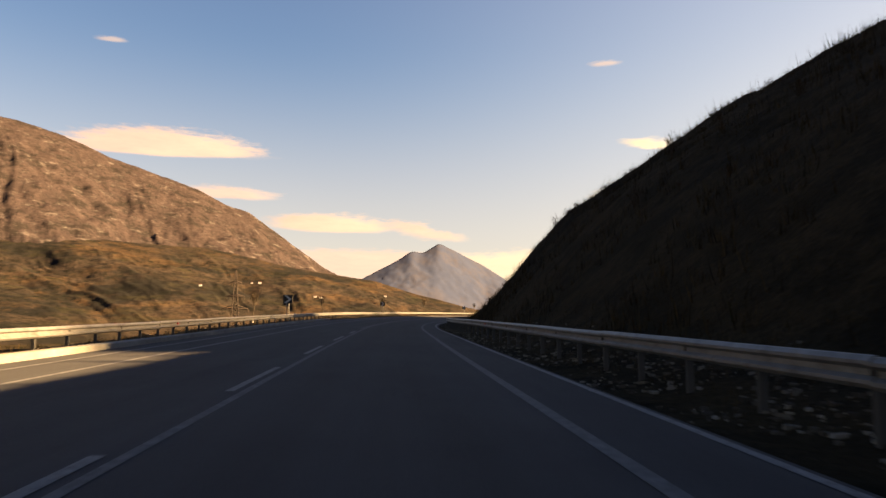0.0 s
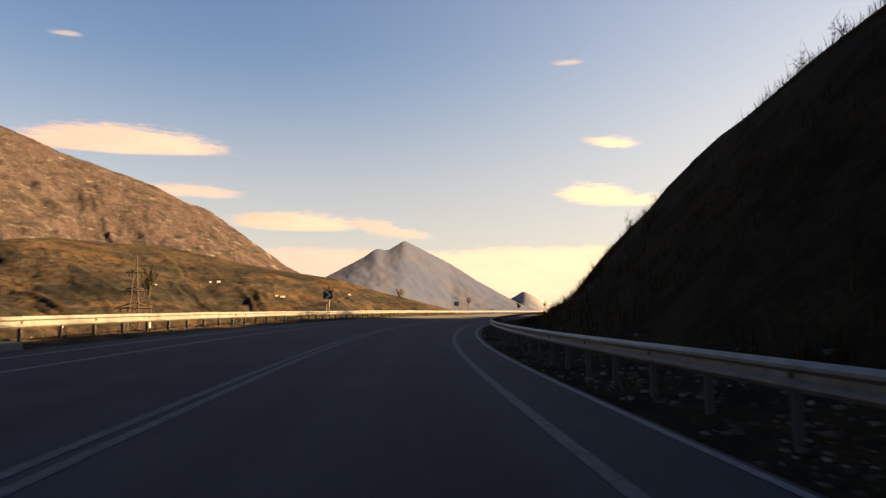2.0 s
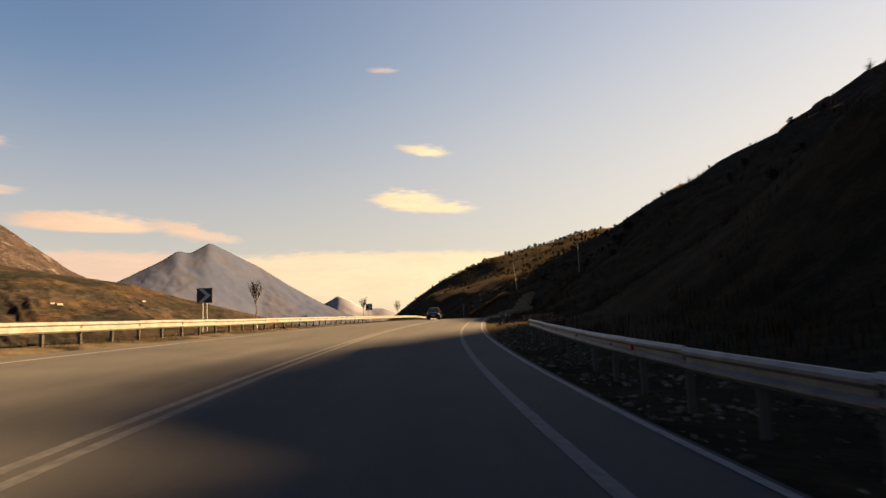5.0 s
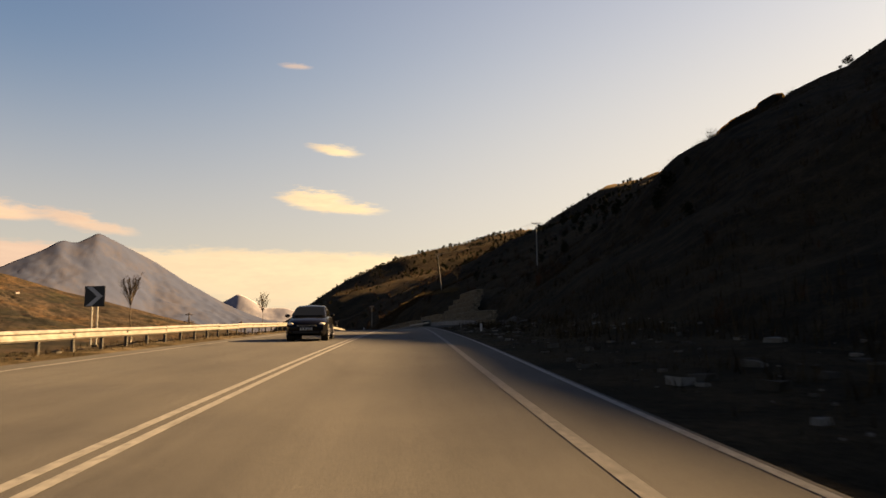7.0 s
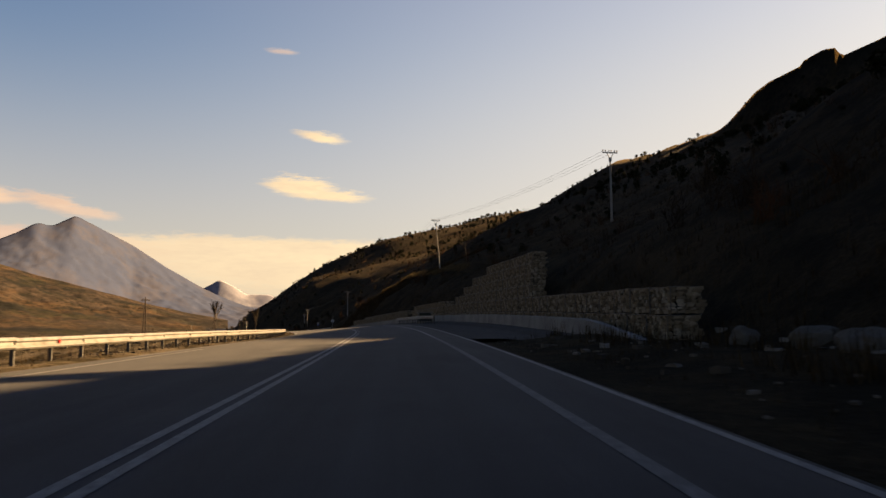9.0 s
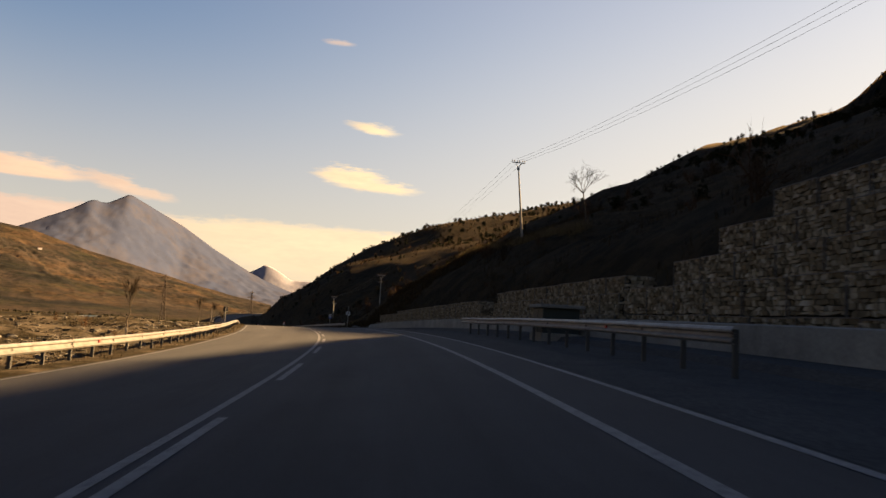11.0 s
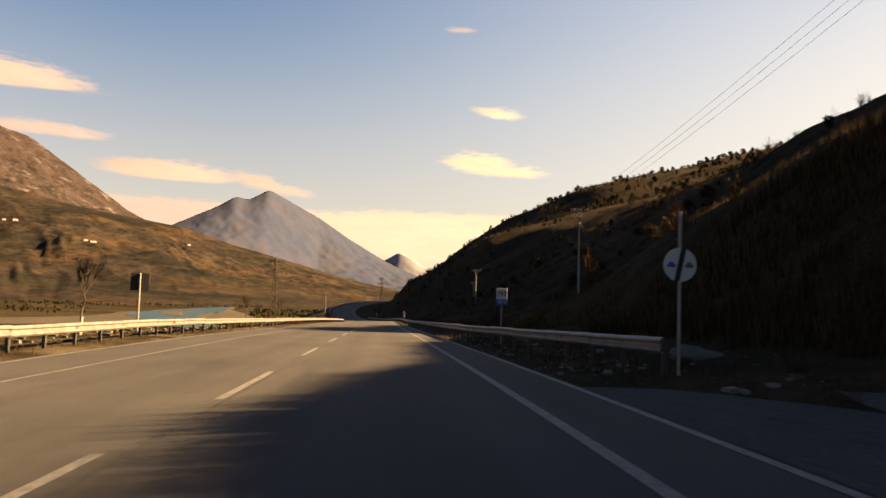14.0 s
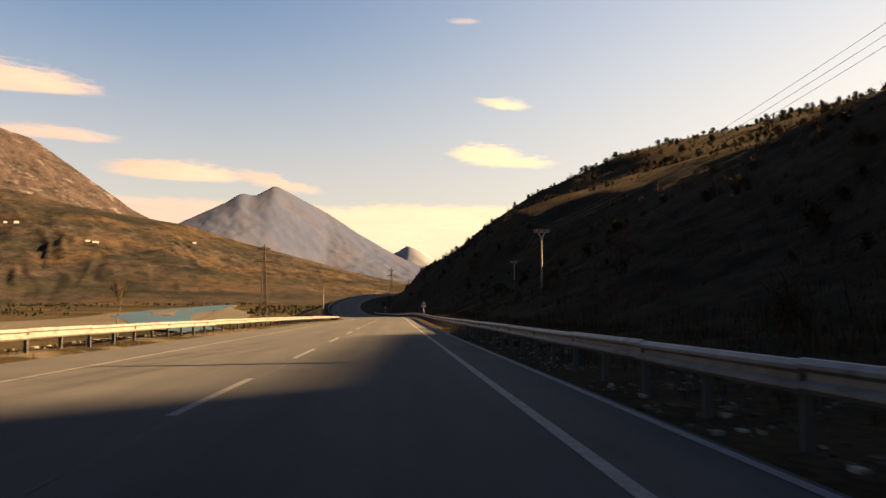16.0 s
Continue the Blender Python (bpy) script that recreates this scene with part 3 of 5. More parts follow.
def mountain(name, label, crest, far, near, material, seed, gully=0.16, base_h=-18.0, step=0.16, power=1.0, depth_n=44, relief=10.0, skew=0.0, spurs=12.0, tall_ref=400.0, slant=1.2, foot=3.5):
    """A range whose front falls from the crest, at the distance far, to its foot, at near; skew: metres by which it recedes for each degree to the right."""
    az = np.array([c[0] for c in crest], float)
    el = np.array([c[1] for c in crest], float)
    A = np.arange(az[0], az[-1] + 0.01, step)
    top = np.interp(A, az, el)
    k = np.array((0.25, 0.5, 0.25))
    top = np.convolve(np.pad(top, 1, "edge"), k, "valid")
    wide = np.hanning(2 * int(3.5 / step) + 1)
    smooth_top = np.convolve(np.pad(top, len(wide) // 2, "edge"), wide / wide.sum(), "valid")
    U = np.concatenate([np.linspace(0, 1, depth_n), [1.08, 1.2]])
    rows = []
    for a_, e_, soft_e in zip(A, top, smooth_top):
        back = min(max(skew * (a_ + 1.0), -1300), 250)
        dist = near + back + (far - near) * U
        col = []
        for u, d in zip(U, dist):
            x = EYE_O[0] + d * math.sin(math.radians(a_))
            y = EYE_O[1] + d * math.cos(math.radians(a_))
            share = min(u, 1.0) ** 3.0                 # the crest keeps its own line, the slopes below run smoother
            hc = (far + back) * math.tan(math.radians(soft_e + (e_ - soft_e) * share)) + EYE_O[2]
            body = u ** power if u <= 1 else 1 - (u - 1) * 2.5
            env = min(1, u * foot) * min(1, max(1 - u, 0) * 4.5) if u <= 1 else 0
            g = noise.noise(Vector((a_ * 0.11 + seed + 0.7 * u, u * 1.2, seed)))
            warp = 0.9 * noise.noise(Vector((a_ * 0.16, u * 1.6, seed + 3.0))) + 0.35 * noise.noise(Vector((a_ * 0.5, u * 4.0, seed + 5.0)))
            q = a_ * 0.17 + slant * u + warp
            rib = 0.0
            for octave, weight in ((1.0, 0.62), (2.7, 0.30), (6.3, 0.17)):
                rib += weight * (0.55 - 1.9 * abs(noise.noise(Vector((q * octave + seed, u * 0.9 * octave, seed + octave)))))
            f = noise.fractal(Vector((x * 0.008 + seed, y * 0.008, seed)), 0.75, 2.1, 6)
            h = base_h + (hc - base_h) * (body + env * gully * g) + spurs * rib * env * min(1.0, (hc - base_h) / tall_ref) + relief * f * min(1, u * 3) * (0.3 + env)
            col.append((x, y, h))
        rows.append(col)
    V = np.array(rows)
    RANGES.append((A, V))
    return tagged(mesh_object(name, V.reshape(-1, 3), grid_faces(len(A), len(U)), material, True), label, "mountain", kind="structure")


mountain("mountain", "distant pointed mountain peak with bluish-grey haze painted into its colour",
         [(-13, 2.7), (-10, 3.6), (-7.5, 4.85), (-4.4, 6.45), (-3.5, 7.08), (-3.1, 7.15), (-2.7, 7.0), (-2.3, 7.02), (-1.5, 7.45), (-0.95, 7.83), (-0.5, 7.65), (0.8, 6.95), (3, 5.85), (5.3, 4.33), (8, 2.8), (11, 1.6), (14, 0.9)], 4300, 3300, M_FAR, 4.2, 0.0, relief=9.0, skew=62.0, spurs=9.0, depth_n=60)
mountain("mountain", "faint snow-capped range far behind the valley",
         [(4, 1.0), (6.6, 1.9), (7.6, 2.5), (8.6, 3.0), (9.2, 3.4), (9.6, 3.3), (10.3, 2.95), (11.3, 2.3), (13, 2.3), (15, 1.5), (20, 1.2), (30, 1.0)], 4560, 4350, M_SNOWY, 9.2, 0.03, relief=4.0, spurs=8.0)
mountain("mountain", "large bare rocky mountain in warm sunlight",
         [(-75, 9), (-60, 12), (-45, 15), (-38, 16), (-33.2, 15.3), (-31, 14.8), (-27.7, 13.6), (-24.6, 12.7), (-21, 11.6), (-18.7, 10.5), (-17.2, 10.1), (-16, 9.3), (-13.3, 7.4), (-10.8, 5.6), (-8, 4.2), (-5, 3.0), (-2, 1.8)], 4300, 2500, M_ROCKY, 1.3, 0.05, power=1.1, depth_n=120, relief=19.0, spurs=34.0)
mountain("mountain", "lower brown scrub-covered mountain spur with gullies",
         [(-75, 5), (-50, 7), (-33, 7.5), (-25.5, 7.2), (-20.7, 7.1), (-17.2, 6.4), (-13.5, 5.6), (-9.5, 5.0), (-6.7, 4.6), (-3.6, 3.6), (-0.5, 2.8), (2.5, 2.0), (5, 1.3), (7.6, 0.75), (10, 0.3)], 3300, 1300, M_MOUNT, 6.6, 0.07, power=1.35, depth_n=130, relief=9.0, spurs=30.0, slant=2.2, foot=1.8)

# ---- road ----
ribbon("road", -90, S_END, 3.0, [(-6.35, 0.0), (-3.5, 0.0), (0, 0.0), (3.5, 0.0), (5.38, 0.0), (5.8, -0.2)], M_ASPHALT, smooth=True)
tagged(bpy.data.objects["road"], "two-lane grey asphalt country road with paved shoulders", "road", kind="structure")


M_WORN = mat("worn_road_paint", (0.07, 0.07, 0.068), 0.8)
_p = noise_of(M_WORN, 7.0, 6, 0.75)
base(M_WORN, ramp(M_WORN, _p, [(0.40, (0.0299, 0.0299, 0.031)), (0.52, (0.0506, 0.05, 0.0494)), (0.7, (0.0862, 0.0851, 0.0828))]))


def marking(name, s0, s1, r, w, label, material=M_PAINT):
    return tagged(ribbon(name, s0, s1, 3.0, [(r - w / 2, 0.006), (r + w / 2, 0.006)], material), label, "road marking", kind="structure")


marking("edge_line", -60, 300, 4.08, 0.16, "faded white line along the lane edge", M_WORN)
marking("edge_line", 300, S_END, 4.08, 0.14, "worn white line along the lane edge")
marking("edge_line", -60, S_END, 5.25, 0.11, "worn white line along the outer edge of the shoulder")
marking("edge_line", -60, 112, -3.95, 0.12, "worn white line along the lane edge")
marking("edge_line", 398, S_END, -4.05, 0.09, "faint worn white line along the lane edge")
marking("edge_line", -60, 296, -5.4, 0.12, "worn white line along the outer edge of the shoulder")
marking("edge_line", 290, 470, -6.1, 0.11, "worn white line along the paved edge")
marking("centre_line", -60, 200, 0.11, 0.12, "faded solid white centre line", M_WORN)
marking("centre_line", 200, 312, 0.11, 0.12, "solid white centre line")
marking("centre_line", 47, 200, -0.13, 0.12, "faded solid white centre line", M_WORN)
marking("centre_line", 200, 421, -0.13, 0.12, "solid white centre line")

# ---- guard rails ----
W_BEAM = [(0.0, 0.44), (0.03, 0.445), (0.075, 0.49), (0.075, 0.525), (0.015, 0.565), (0.015, 0.625), (0.075, 0.665), (0.075, 0.70), (0.03, 0.745), (0.0, 0.75),
          (-0.012, 0.75), (0.018, 0.735), (0.062, 0.695), (0.062, 0.67), (0.002, 0.63), (0.002, 0.56), (0.062, 0.52), (0.062, 0.495), (0.018, 0.455), (-0.012, 0.44)]


M_POST = mat("dull_post_steel", (0.0341, 0.0331, 0.0307), 0.7, 0.2)


def post_mesh(side):
    bm = bmesh.new()
    box(bm, -0.05, 0.05, -0.03, 0.03, -0.35, 0.70)
    box(bm, -0.05 if side > 0 else -0.02, 0.02 if side > 0 else 0.05, -0.034, 0.034, 0.50, 0.68)
    me = bpy.data.meshes.new("post")
    bm.to_mesh(me)
    bm.free()
    me.materials.append(M_POST)
    return me


def small_box(name, material, *dims):
    bm = bmesh.new()
    box(bm, *dims)
    me = bpy.data.meshes.new(name)
    bm.to_mesh(me)
    bm.free()
    me.materials.append(material)
    return me


M_BOLT = mat("dark_bolt_steel", (0.031, 0.0279, 0.0248), 0.6, 0.5)
M_REFLECT = mat("red_reflector", (0.186, 0.00744, 0.00744), 0.3)
PLATE = small_box("bolt_plate", M_BOLT, -0.016, 0.016, -0.035, 0.035, 0.565, 0.625)
REFLECT = small_box("reflector", M_REFLECT, -0.02, 0.02, -0.05, 0.05, 0.56, 0.66)


def guard_rail(s0, s1, line, gap, side, lift, label):
    """side: +1 where the beam faces to the right of the road's way, -1 to its left."""
    run = tagged(new("guard_rail"), label, "guard rail", "guard rails along the road")
    def r_at(s_):
        return np.interp(s_, [a_ for a_, _ in line], [c_ for _, c_ in line])

    q = at(s0, r_at(s0), lift)[0]
    run.location = q
    ss = np.linspace(s0, s1, max(2, int((s1 - s0) / 2)) + 1)
    m = len(W_BEAM)
    wob = np.random.default_rng(int(abs(s0)) + 7)
    for a_ in np.arange(s0, s1 - 0.1, 4.0):
        e_ = min(a_ + 4.06, s1)
        sec = np.linspace(a_, e_, 3)
        dz, dr = wob.normal(0, 0.008, 2)
        rows = np.stack([at(sec, r_at(sec) + side * (0.06 + x) + dr * 0.5, lift + z + dz) for x, z in W_BEAM], 1) - q
        f = grid_faces(3, m, True)[:, ::side].tolist() + [list(range(m)), list(range(2 * m, 3 * m))]
        mesh_object("beam", rows.reshape(-1, 3), f, M_STEEL, False, run)
        o = new("bolt_plate", PLATE)
        o.parent = run
        o.matrix_local = Matrix.Translation(-Vector(q)) @ spot(a_ + 0.03, float(r_at(a_)) + side * 0.082 + dr * 0.5, lift + dz)
    for a_ in np.arange(s0 + 6.4, s1, 32.0):
        o = new("reflector", REFLECT)
        o.parent = run
        o.matrix_local = Matrix.Translation(-Vector(q)) @ spot(a_, float(r_at(a_)) + side * 0.10, lift)
    pm = post_mesh(side)
    for s in np.arange(s0 + 0.1, s1, gap):
        o = new("post", pm)
        o.parent = run
        o.matrix_local = Matrix.Translation(-Vector(q)) @ spot(s, float(r_at(s)), lift)
    return run


guard_rail(-70, 560, [(0, -7.6)], 2.0, 1, -0.04, "galvanised steel guard rail on posts along the valley side")
guard_rail(560.1, 1000, [(0, -7.6)], 2.0, 1, 0.0, "galvanised steel guard rail on posts along the far bend")
guard_rail(-70, 181, [(0, 6.65), (110, 6.3), (160, 6.4), (181, 7.3)], 2.0, -1, 0.04, "galvanised steel guard rail on posts beside the hillside")
guard_rail(338, 366, [(0, 8.0)], 2.0, -1, 0.0, "short galvanised steel guard rail before the gabion wall")
guard_rail(428, 700, [(428, 7.6), (450, 6.4), (475, 6.15), (540, 6.3)], 2.0, -1, 0.0, "galvanised steel guard rail on posts beside the hillside")

# ---- dashed lines, seam, kerb, gutter ----


def dashes(first, last, r, pitch, label):
    line = tagged(new("dashed_line"), label, "road marking", kind="structure")
    for s in np.arange(first, last, pitch):
        ribbon("dash", s, s + 4.4, 1.5, [(r - 0.065, 0.007), (r + 0.065, 0.007)], M_PAINT, line)


dashes(-61.4, 40, -0.13, 9.0, "broken white centre line beside the solid one")
dashes(312.5, 418, 0.11, 9.0, "broken white centre line beside the solid one")
dashes(424.6, 900, 0.0, 9.6, "single broken white centre line")

M_TAR = mat("tar_seam", (0.0124, 0.0112, 0.00992), 0.8)
tagged(ribbon("seam", 405, 700, 3.0, [(0.10, 0.004), (0.14, 0.004)], M_TAR), "dark tar seam along the middle of the road", "road seam", kind="structure")

M_CONCRETE = mat("weathered_concrete", (0.124, 0.118, 0.105), 0.9)
_c1, _c2 = noise_of(M_CONCRETE, 0.6, 6, 0.65), noise_of(M_CONCRETE, 14.0, 4, 0.7)
base(M_CONCRETE, mix(M_CONCRETE, ramp(M_CONCRETE, _c1, [(0.3, (0.0806, 0.0766, 0.0685)), (0.65, (0.153, 0.146, 0.129))]),
                     ramp(M_CONCRETE, _c2, [(0.3, (0.75, 0.75, 0.75)), (0.7, (1.15, 1.15, 1.15))]), 1.0, "MULTIPLY"))
bump(M_CONCRETE, _c2, 0.4, 0.02)
M_GUTTER = earth("dusty_gutter", [(0.3, (0.0347, 0.0328, 0.0298)), (0.55, (0.0546, 0.0515, 0.0456)), (0.75, (0.0446, 0.0416, 0.0366))], 0.3, 1.2, 15.0, 0.5, 0.02)
tagged(ribbon("kerb", -80, 76, 2.0, [(-6.62, -0.05), (-6.62, 0.17), (-6.58, 0.19), (-6.36, 0.18), (-6.33, 0.15), (-6.30, -0.05)], M_CONCRETE, close=True),
       "low worn concrete kerb at the road's edge", "kerb", kind="structure")
tagged(ribbon("gutter", 297, 426, 3.0, [(5.36, 0.004), (6.6, -0.02), (8.2, -0.16), (9.3, -0.22), (9.5, -0.05), (10.45, 0.02)], M_GUTTER),
       "shallow concrete gutter at the foot of the wall", "gutter", kind="structure")


def low_wall():
    ss = np.arange(290, 427, 2.0)
    top = np.interp(ss, [290, 297, 415, 424, 426], [0.05, 0.72, 0.72, 0.6, 0.15])
    w = np.stack([at(ss, 10.4, -0.3), at(ss, 10.46, top - 0.03), at(ss, 10.5, top), at(ss, 10.74, top), at(ss, 10.78, top - 0.03), at(ss, 10.8, -0.3)], 1)
    f = grid_faces(len(ss), 6).tolist() + [list(range(6)), list(range((len(ss) - 1) * 6, len(ss) * 6))[::-1]]
    return tagged(mesh_object("low_wall", w.reshape(-1, 3), f, M_CONCRETE), "low grey concrete wall at the foot of the gabions", "wall", kind="structure")


low_wall()

# ---- gabion wall: wire cages filled with stones ----
M_GSTONE = matte("gabion_stone", (0.124, 0.112, 0.0868), 0.92)
_oi = M_GSTONE.node_tree.nodes.new("ShaderNodeNewGeometry")
_gs = noise_of(M_GSTONE, 3.0, 6, 0.7)
base(M_GSTONE, mix(M_GSTONE, ramp(M_GSTONE, _oi.outputs["Random Per Island"], [(0.0, (0.0586, 0.0468, 0.0301)), (0.4, (0.126, 0.1, 0.067)), (0.75, (0.167, 0.138, 0.0963)), (1.0, (0.217, 0.189, 0.146))]),
                   ramp(M_GSTONE, _gs, [(0.3, (0.6, 0.6, 0.6)), (0.7, (1.2, 1.2, 1.2))]), 1.0, "MULTIPLY"))
bump(M_GSTONE, _gs, 0.6, 0.03)
M_GSTONE_ONE = matte("gabion_front_stone", (0.124, 0.112, 0.0868), 0.92)
_oi = M_GSTONE_ONE.node_tree.nodes.new("ShaderNodeObjectInfo")
_gs = noise_of(M_GSTONE_ONE, 3.0, 6, 0.7)
base(M_GSTONE_ONE, mix(M_GSTONE_ONE, ramp(M_GSTONE_ONE, _oi.outputs["Random"], [(0.0, (0.0586, 0.0468, 0.0301)), (0.4, (0.126, 0.1, 0.067)), (0.75, (0.167, 0.138, 0.0963)), (1.0, (0.217, 0.189, 0.146))]),
                       ramp(M_GSTONE_ONE, _gs, [(0.3, (0.6, 0.6, 0.6)), (0.7, (1.2, 1.2, 1.2))]), 1.0, "MULTIPLY"))
bump(M_GSTONE_ONE, _gs, 0.6, 0.03)
# near-black backing, painted as the shade in the gaps between the stones
M_GDARK = matte("gabion_gap_shade", (0.00744, 0.00682, 0.00558), 1.0)
M_WIRE = mat("gabion_wire", (0.062, 0.062, 0.062), 0.5, 0.6)
CUBE = np.array([(x, y, z) for x in (-1, 1) for y in (-1, 1) for z in (-1, 1)], float)
CUBE_F = np.array([(0, 1, 3, 2), (4, 6, 7, 5), (0, 4, 5, 1), (2, 3, 7, 6), (0, 2, 6, 4), (1, 5, 7, 3)])


def stone_soup(rng, spots, sizes):
    """Rough stones, each a bent eight-cornered block of its own."""
    n = len(spots)
    c = CUBE[None] * (0.72 + 0.28 * rng.random((n, 8, 1))) + rng.normal(0, 0.16, (n, 8, 3))
    v = spots[:, None, :] + c * sizes[:, None, :] * 0.5
    f = (np.arange(n) * 8)[:, None, None] + CUBE_F[None]
    return v.reshape(-1, 3), f.reshape(-1, 4)


def cage_mesh(seed, L=2.0, D=1.0, H=1.0):
    """x: away from the road, y: along it. Front face at x = 0; stones on front, top and one end each side."""
    rng = np.random.default_rng(seed)
    spots, sizes = [], []
    z = 0.06
    while z < H - 0.03:
        hgt = rng.uniform(0.085, 0.16)
        y = -L / 2
        while y < L / 2 - 0.05:
            wid = rng.uniform(0.11, 0.30)
            spots.append((0.04 + rng.uniform(-0.03, 0.03), min(y + wid / 2, L / 2 - 0.06), min(z + hgt / 2, H - 0.06)))
            sizes.append((0.20, wid * 0.98, hgt * 1.0))
            y += wid
        x = 0.15
        while x < D:
            wid = rng.uniform(0.16, 0.34)
            for yy in (-L / 2 + 0.05, L / 2 - 0.05):
                spots.append((x + wid / 2, yy, min(z + hgt / 2, H - 0.06)))
                sizes.append((wid, 0.2, hgt))
            x += wid
        z += hgt * 0.97
    for x in np.arange(0.2, D, 0.25):
        for y in np.arange(-L / 2 + 0.12, L / 2, 0.27):
            spots.append((x + rng.uniform(-0.04, 0.04), y + rng.uniform(-0.05, 0.05), H - 0.05))
            sizes.append((0.27, 0.29, 0.16))
    spots, sizes = np.array(spots), np.array(sizes)
    front = spots[:, 0] < 0.1
    singles = []
    for c, z in zip(spots[front], sizes[front]):
        v, f = stone_soup(rng, np.zeros((1, 3)), z[None])
        one = bpy.data.meshes.new("stone")
        one.from_pydata(v.tolist(), [], f.tolist())
        one.materials.append(M_GSTONE_ONE)
        singles.append((one, Vector(c)))
    v, f = stone_soup(rng, spots[~front], sizes[~front])
    rest = bpy.data.meshes.new("stone_fill")
    rest.from_pydata(v.tolist(), [], f.tolist())
    rest.materials.append(M_GSTONE)
    v, f = stone_soup(rng, spots, sizes)
    me = bpy.data.meshes.new("stone_fill")
    me.from_pydata(v.tolist(), [], f.tolist())
    me.materials.append(M_GSTONE)
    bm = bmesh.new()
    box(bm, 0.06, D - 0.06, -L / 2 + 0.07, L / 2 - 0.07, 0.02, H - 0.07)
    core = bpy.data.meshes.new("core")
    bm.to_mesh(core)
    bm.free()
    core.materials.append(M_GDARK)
    bm = bmesh.new()
    q = 0.011
    for y in (-L / 2, L / 2):
        for x in (-0.07, D):
            box(bm, x - q, x + q, y - q, y + q, 0, H)
    for zz in (0.01, H):
        for x in (-0.07, D):
            box(bm, x - q, x + q, -L / 2, L / 2, zz - q, zz + q)
        for y in (-L / 2, L / 2):
            box(bm, -0.07, D, y - q, y + q, zz - q, zz + q)
    wire = bpy.data.meshes.new("wire")
    bm.to_mesh(wire)
    bm.free()
    wire.materials.append(M_WIRE)
    return me, core, wire, rest, singles


CAGES = [cage_mesh(40 + k) for k in range(5)]


def gabion(s, r, z, k, turn=0.0):
    g = tagged(new("gabion"), "wire cage filled with rough tan stones", "gabion", "gabions of the retaining wall")
    m = spot(s, r, z, turn)
    g.matrix_world = m
    me, core, wire, rest, singles = CAGES[k % 5]
    near = 364 < s < 412 and z < 1.0           # close to the road every front stone is a piece of its own
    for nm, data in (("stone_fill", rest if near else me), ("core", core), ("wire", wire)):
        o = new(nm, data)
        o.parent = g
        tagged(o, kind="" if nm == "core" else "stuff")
    if near:
        for data, c in singles:
            o = new("stone", data)
            o.parent = g
            o.matrix_local = Matrix.Translation(c)
    return g


_k = 0
TIERS = [(291, 351, 11.6, -0.1, 1), (291, 318, 11.75, 0.9, 1), (318, 353, 11.75, 0.9, 1), (318, 351, 12.7, 1.9, 1), (320, 349, 13.3, 2.9, 1), (322, 347, 13.9, 3.9, 1), (324, 343, 14.5, 4.9, 1),
         (353, 373.2, 11.6, -0.1, 1), (353, 373.2, 11.75, 0.78, 1), (353, 373.2, 12.0, 1.5, 1), (373.2, 425, 11.6, -0.1, 1), (376.5, 424, 11.75, 0.85, 1), (378, 412, 12.0, 1.15, 1)]
for s0, s1, r, z, _ in TIERS:
    for s in np.arange(s0 + 1, s1, 2.03):
        gabion(s, r, z + 0.01 * ((_k * 7) % 5), _k, 0.6 * ((_k * 13) % 5 - 2))
        _k += 1

M_CABINET = mat("dark_green_steel", (0.012, 0.016, 0.014), 0.6)


def utility_box(s, r):
    """x across the road, y along it."""
    g = tagged(new("utility_box"), "low dark steel box with a pale concrete lid beside the gabions", "utility box")
    g.matrix_world = spot(s, r, -0.35)
    part("plinth", box(bmesh.new(), -0.85, 0.85, -0.85, 0.85, 0.0, 0.42, 0.02), M_CONCRETE, g)
    body = part("body", box(bmesh.new(), -0.75, 0.75, -0.75, 0.75, 0.42, 1.42, 0.015), M_CABINET, g)
    for y in (-0.37, 0.37):
        part("door", box(bmesh.new(), -0.765, -0.75, y - 0.34, y + 0.34, 0.48, 1.36, 0.004), M_CABINET, body)
    part("lid", box(bmesh.new(), -0.92, 0.92, -0.95, 0.95, 1.42, 1.56, 0.025), M_CONCRETE, g, "weathered pale concrete lid")
    return g


utility_box(354.2, 9.5)

# ---- signs ----
M_BLACK = mat("sign_black", (0.00744, 0.00744, 0.00806), 0.5)
M_WHITE = mat("sign_white", (0.279, 0.279, 0.273), 0.5)
M_BLUE = mat("sign_blue", (0.0124, 0.0434, 0.186), 0.5)
M_RED = mat("sign_red", (0.217, 0.0124, 0.0124), 0.5)
M_POLE = mat("steel_pole", (0.155, 0.155, 0.149), 0.55, 0.4)
M_GREY = mat("sign_back", (0.062, 0.062, 0.062), 0.6, 0.3)


def prism(bm, pts, y0, y1):
    """A flat shape of (x, z) points, thick from y0 to y1."""
    a = [bm.verts.new((x, y0, z)) for x, z in pts]
    c = [bm.verts.new((x, y1, z)) for x, z in pts]
    bm.faces.new(a)
    bm.faces.new(c[::-1])
    for i in range(len(pts)):
        bm.faces.new((a[i], c[i], c[(i + 1) % len(pts)], a[(i + 1) % len(pts)]))
    bmesh.ops.recalc_face_normals(bm, faces=bm.faces[:])
    return bm


def bank_z(s, r):
    ss, rr, w = BANK[0] if r < 0 else SLOPE[0]
    i, j = int(np.argmin(abs(ss - s))), int(np.argmin(abs(rr - r)))
    return float(w[i, j, 2])


def upright(s, r, turn=0.0, sink=0.05):
    m = spot(s, r, 0, turn)
    m.translation.z = bank_z(s, r) - sink
    return m


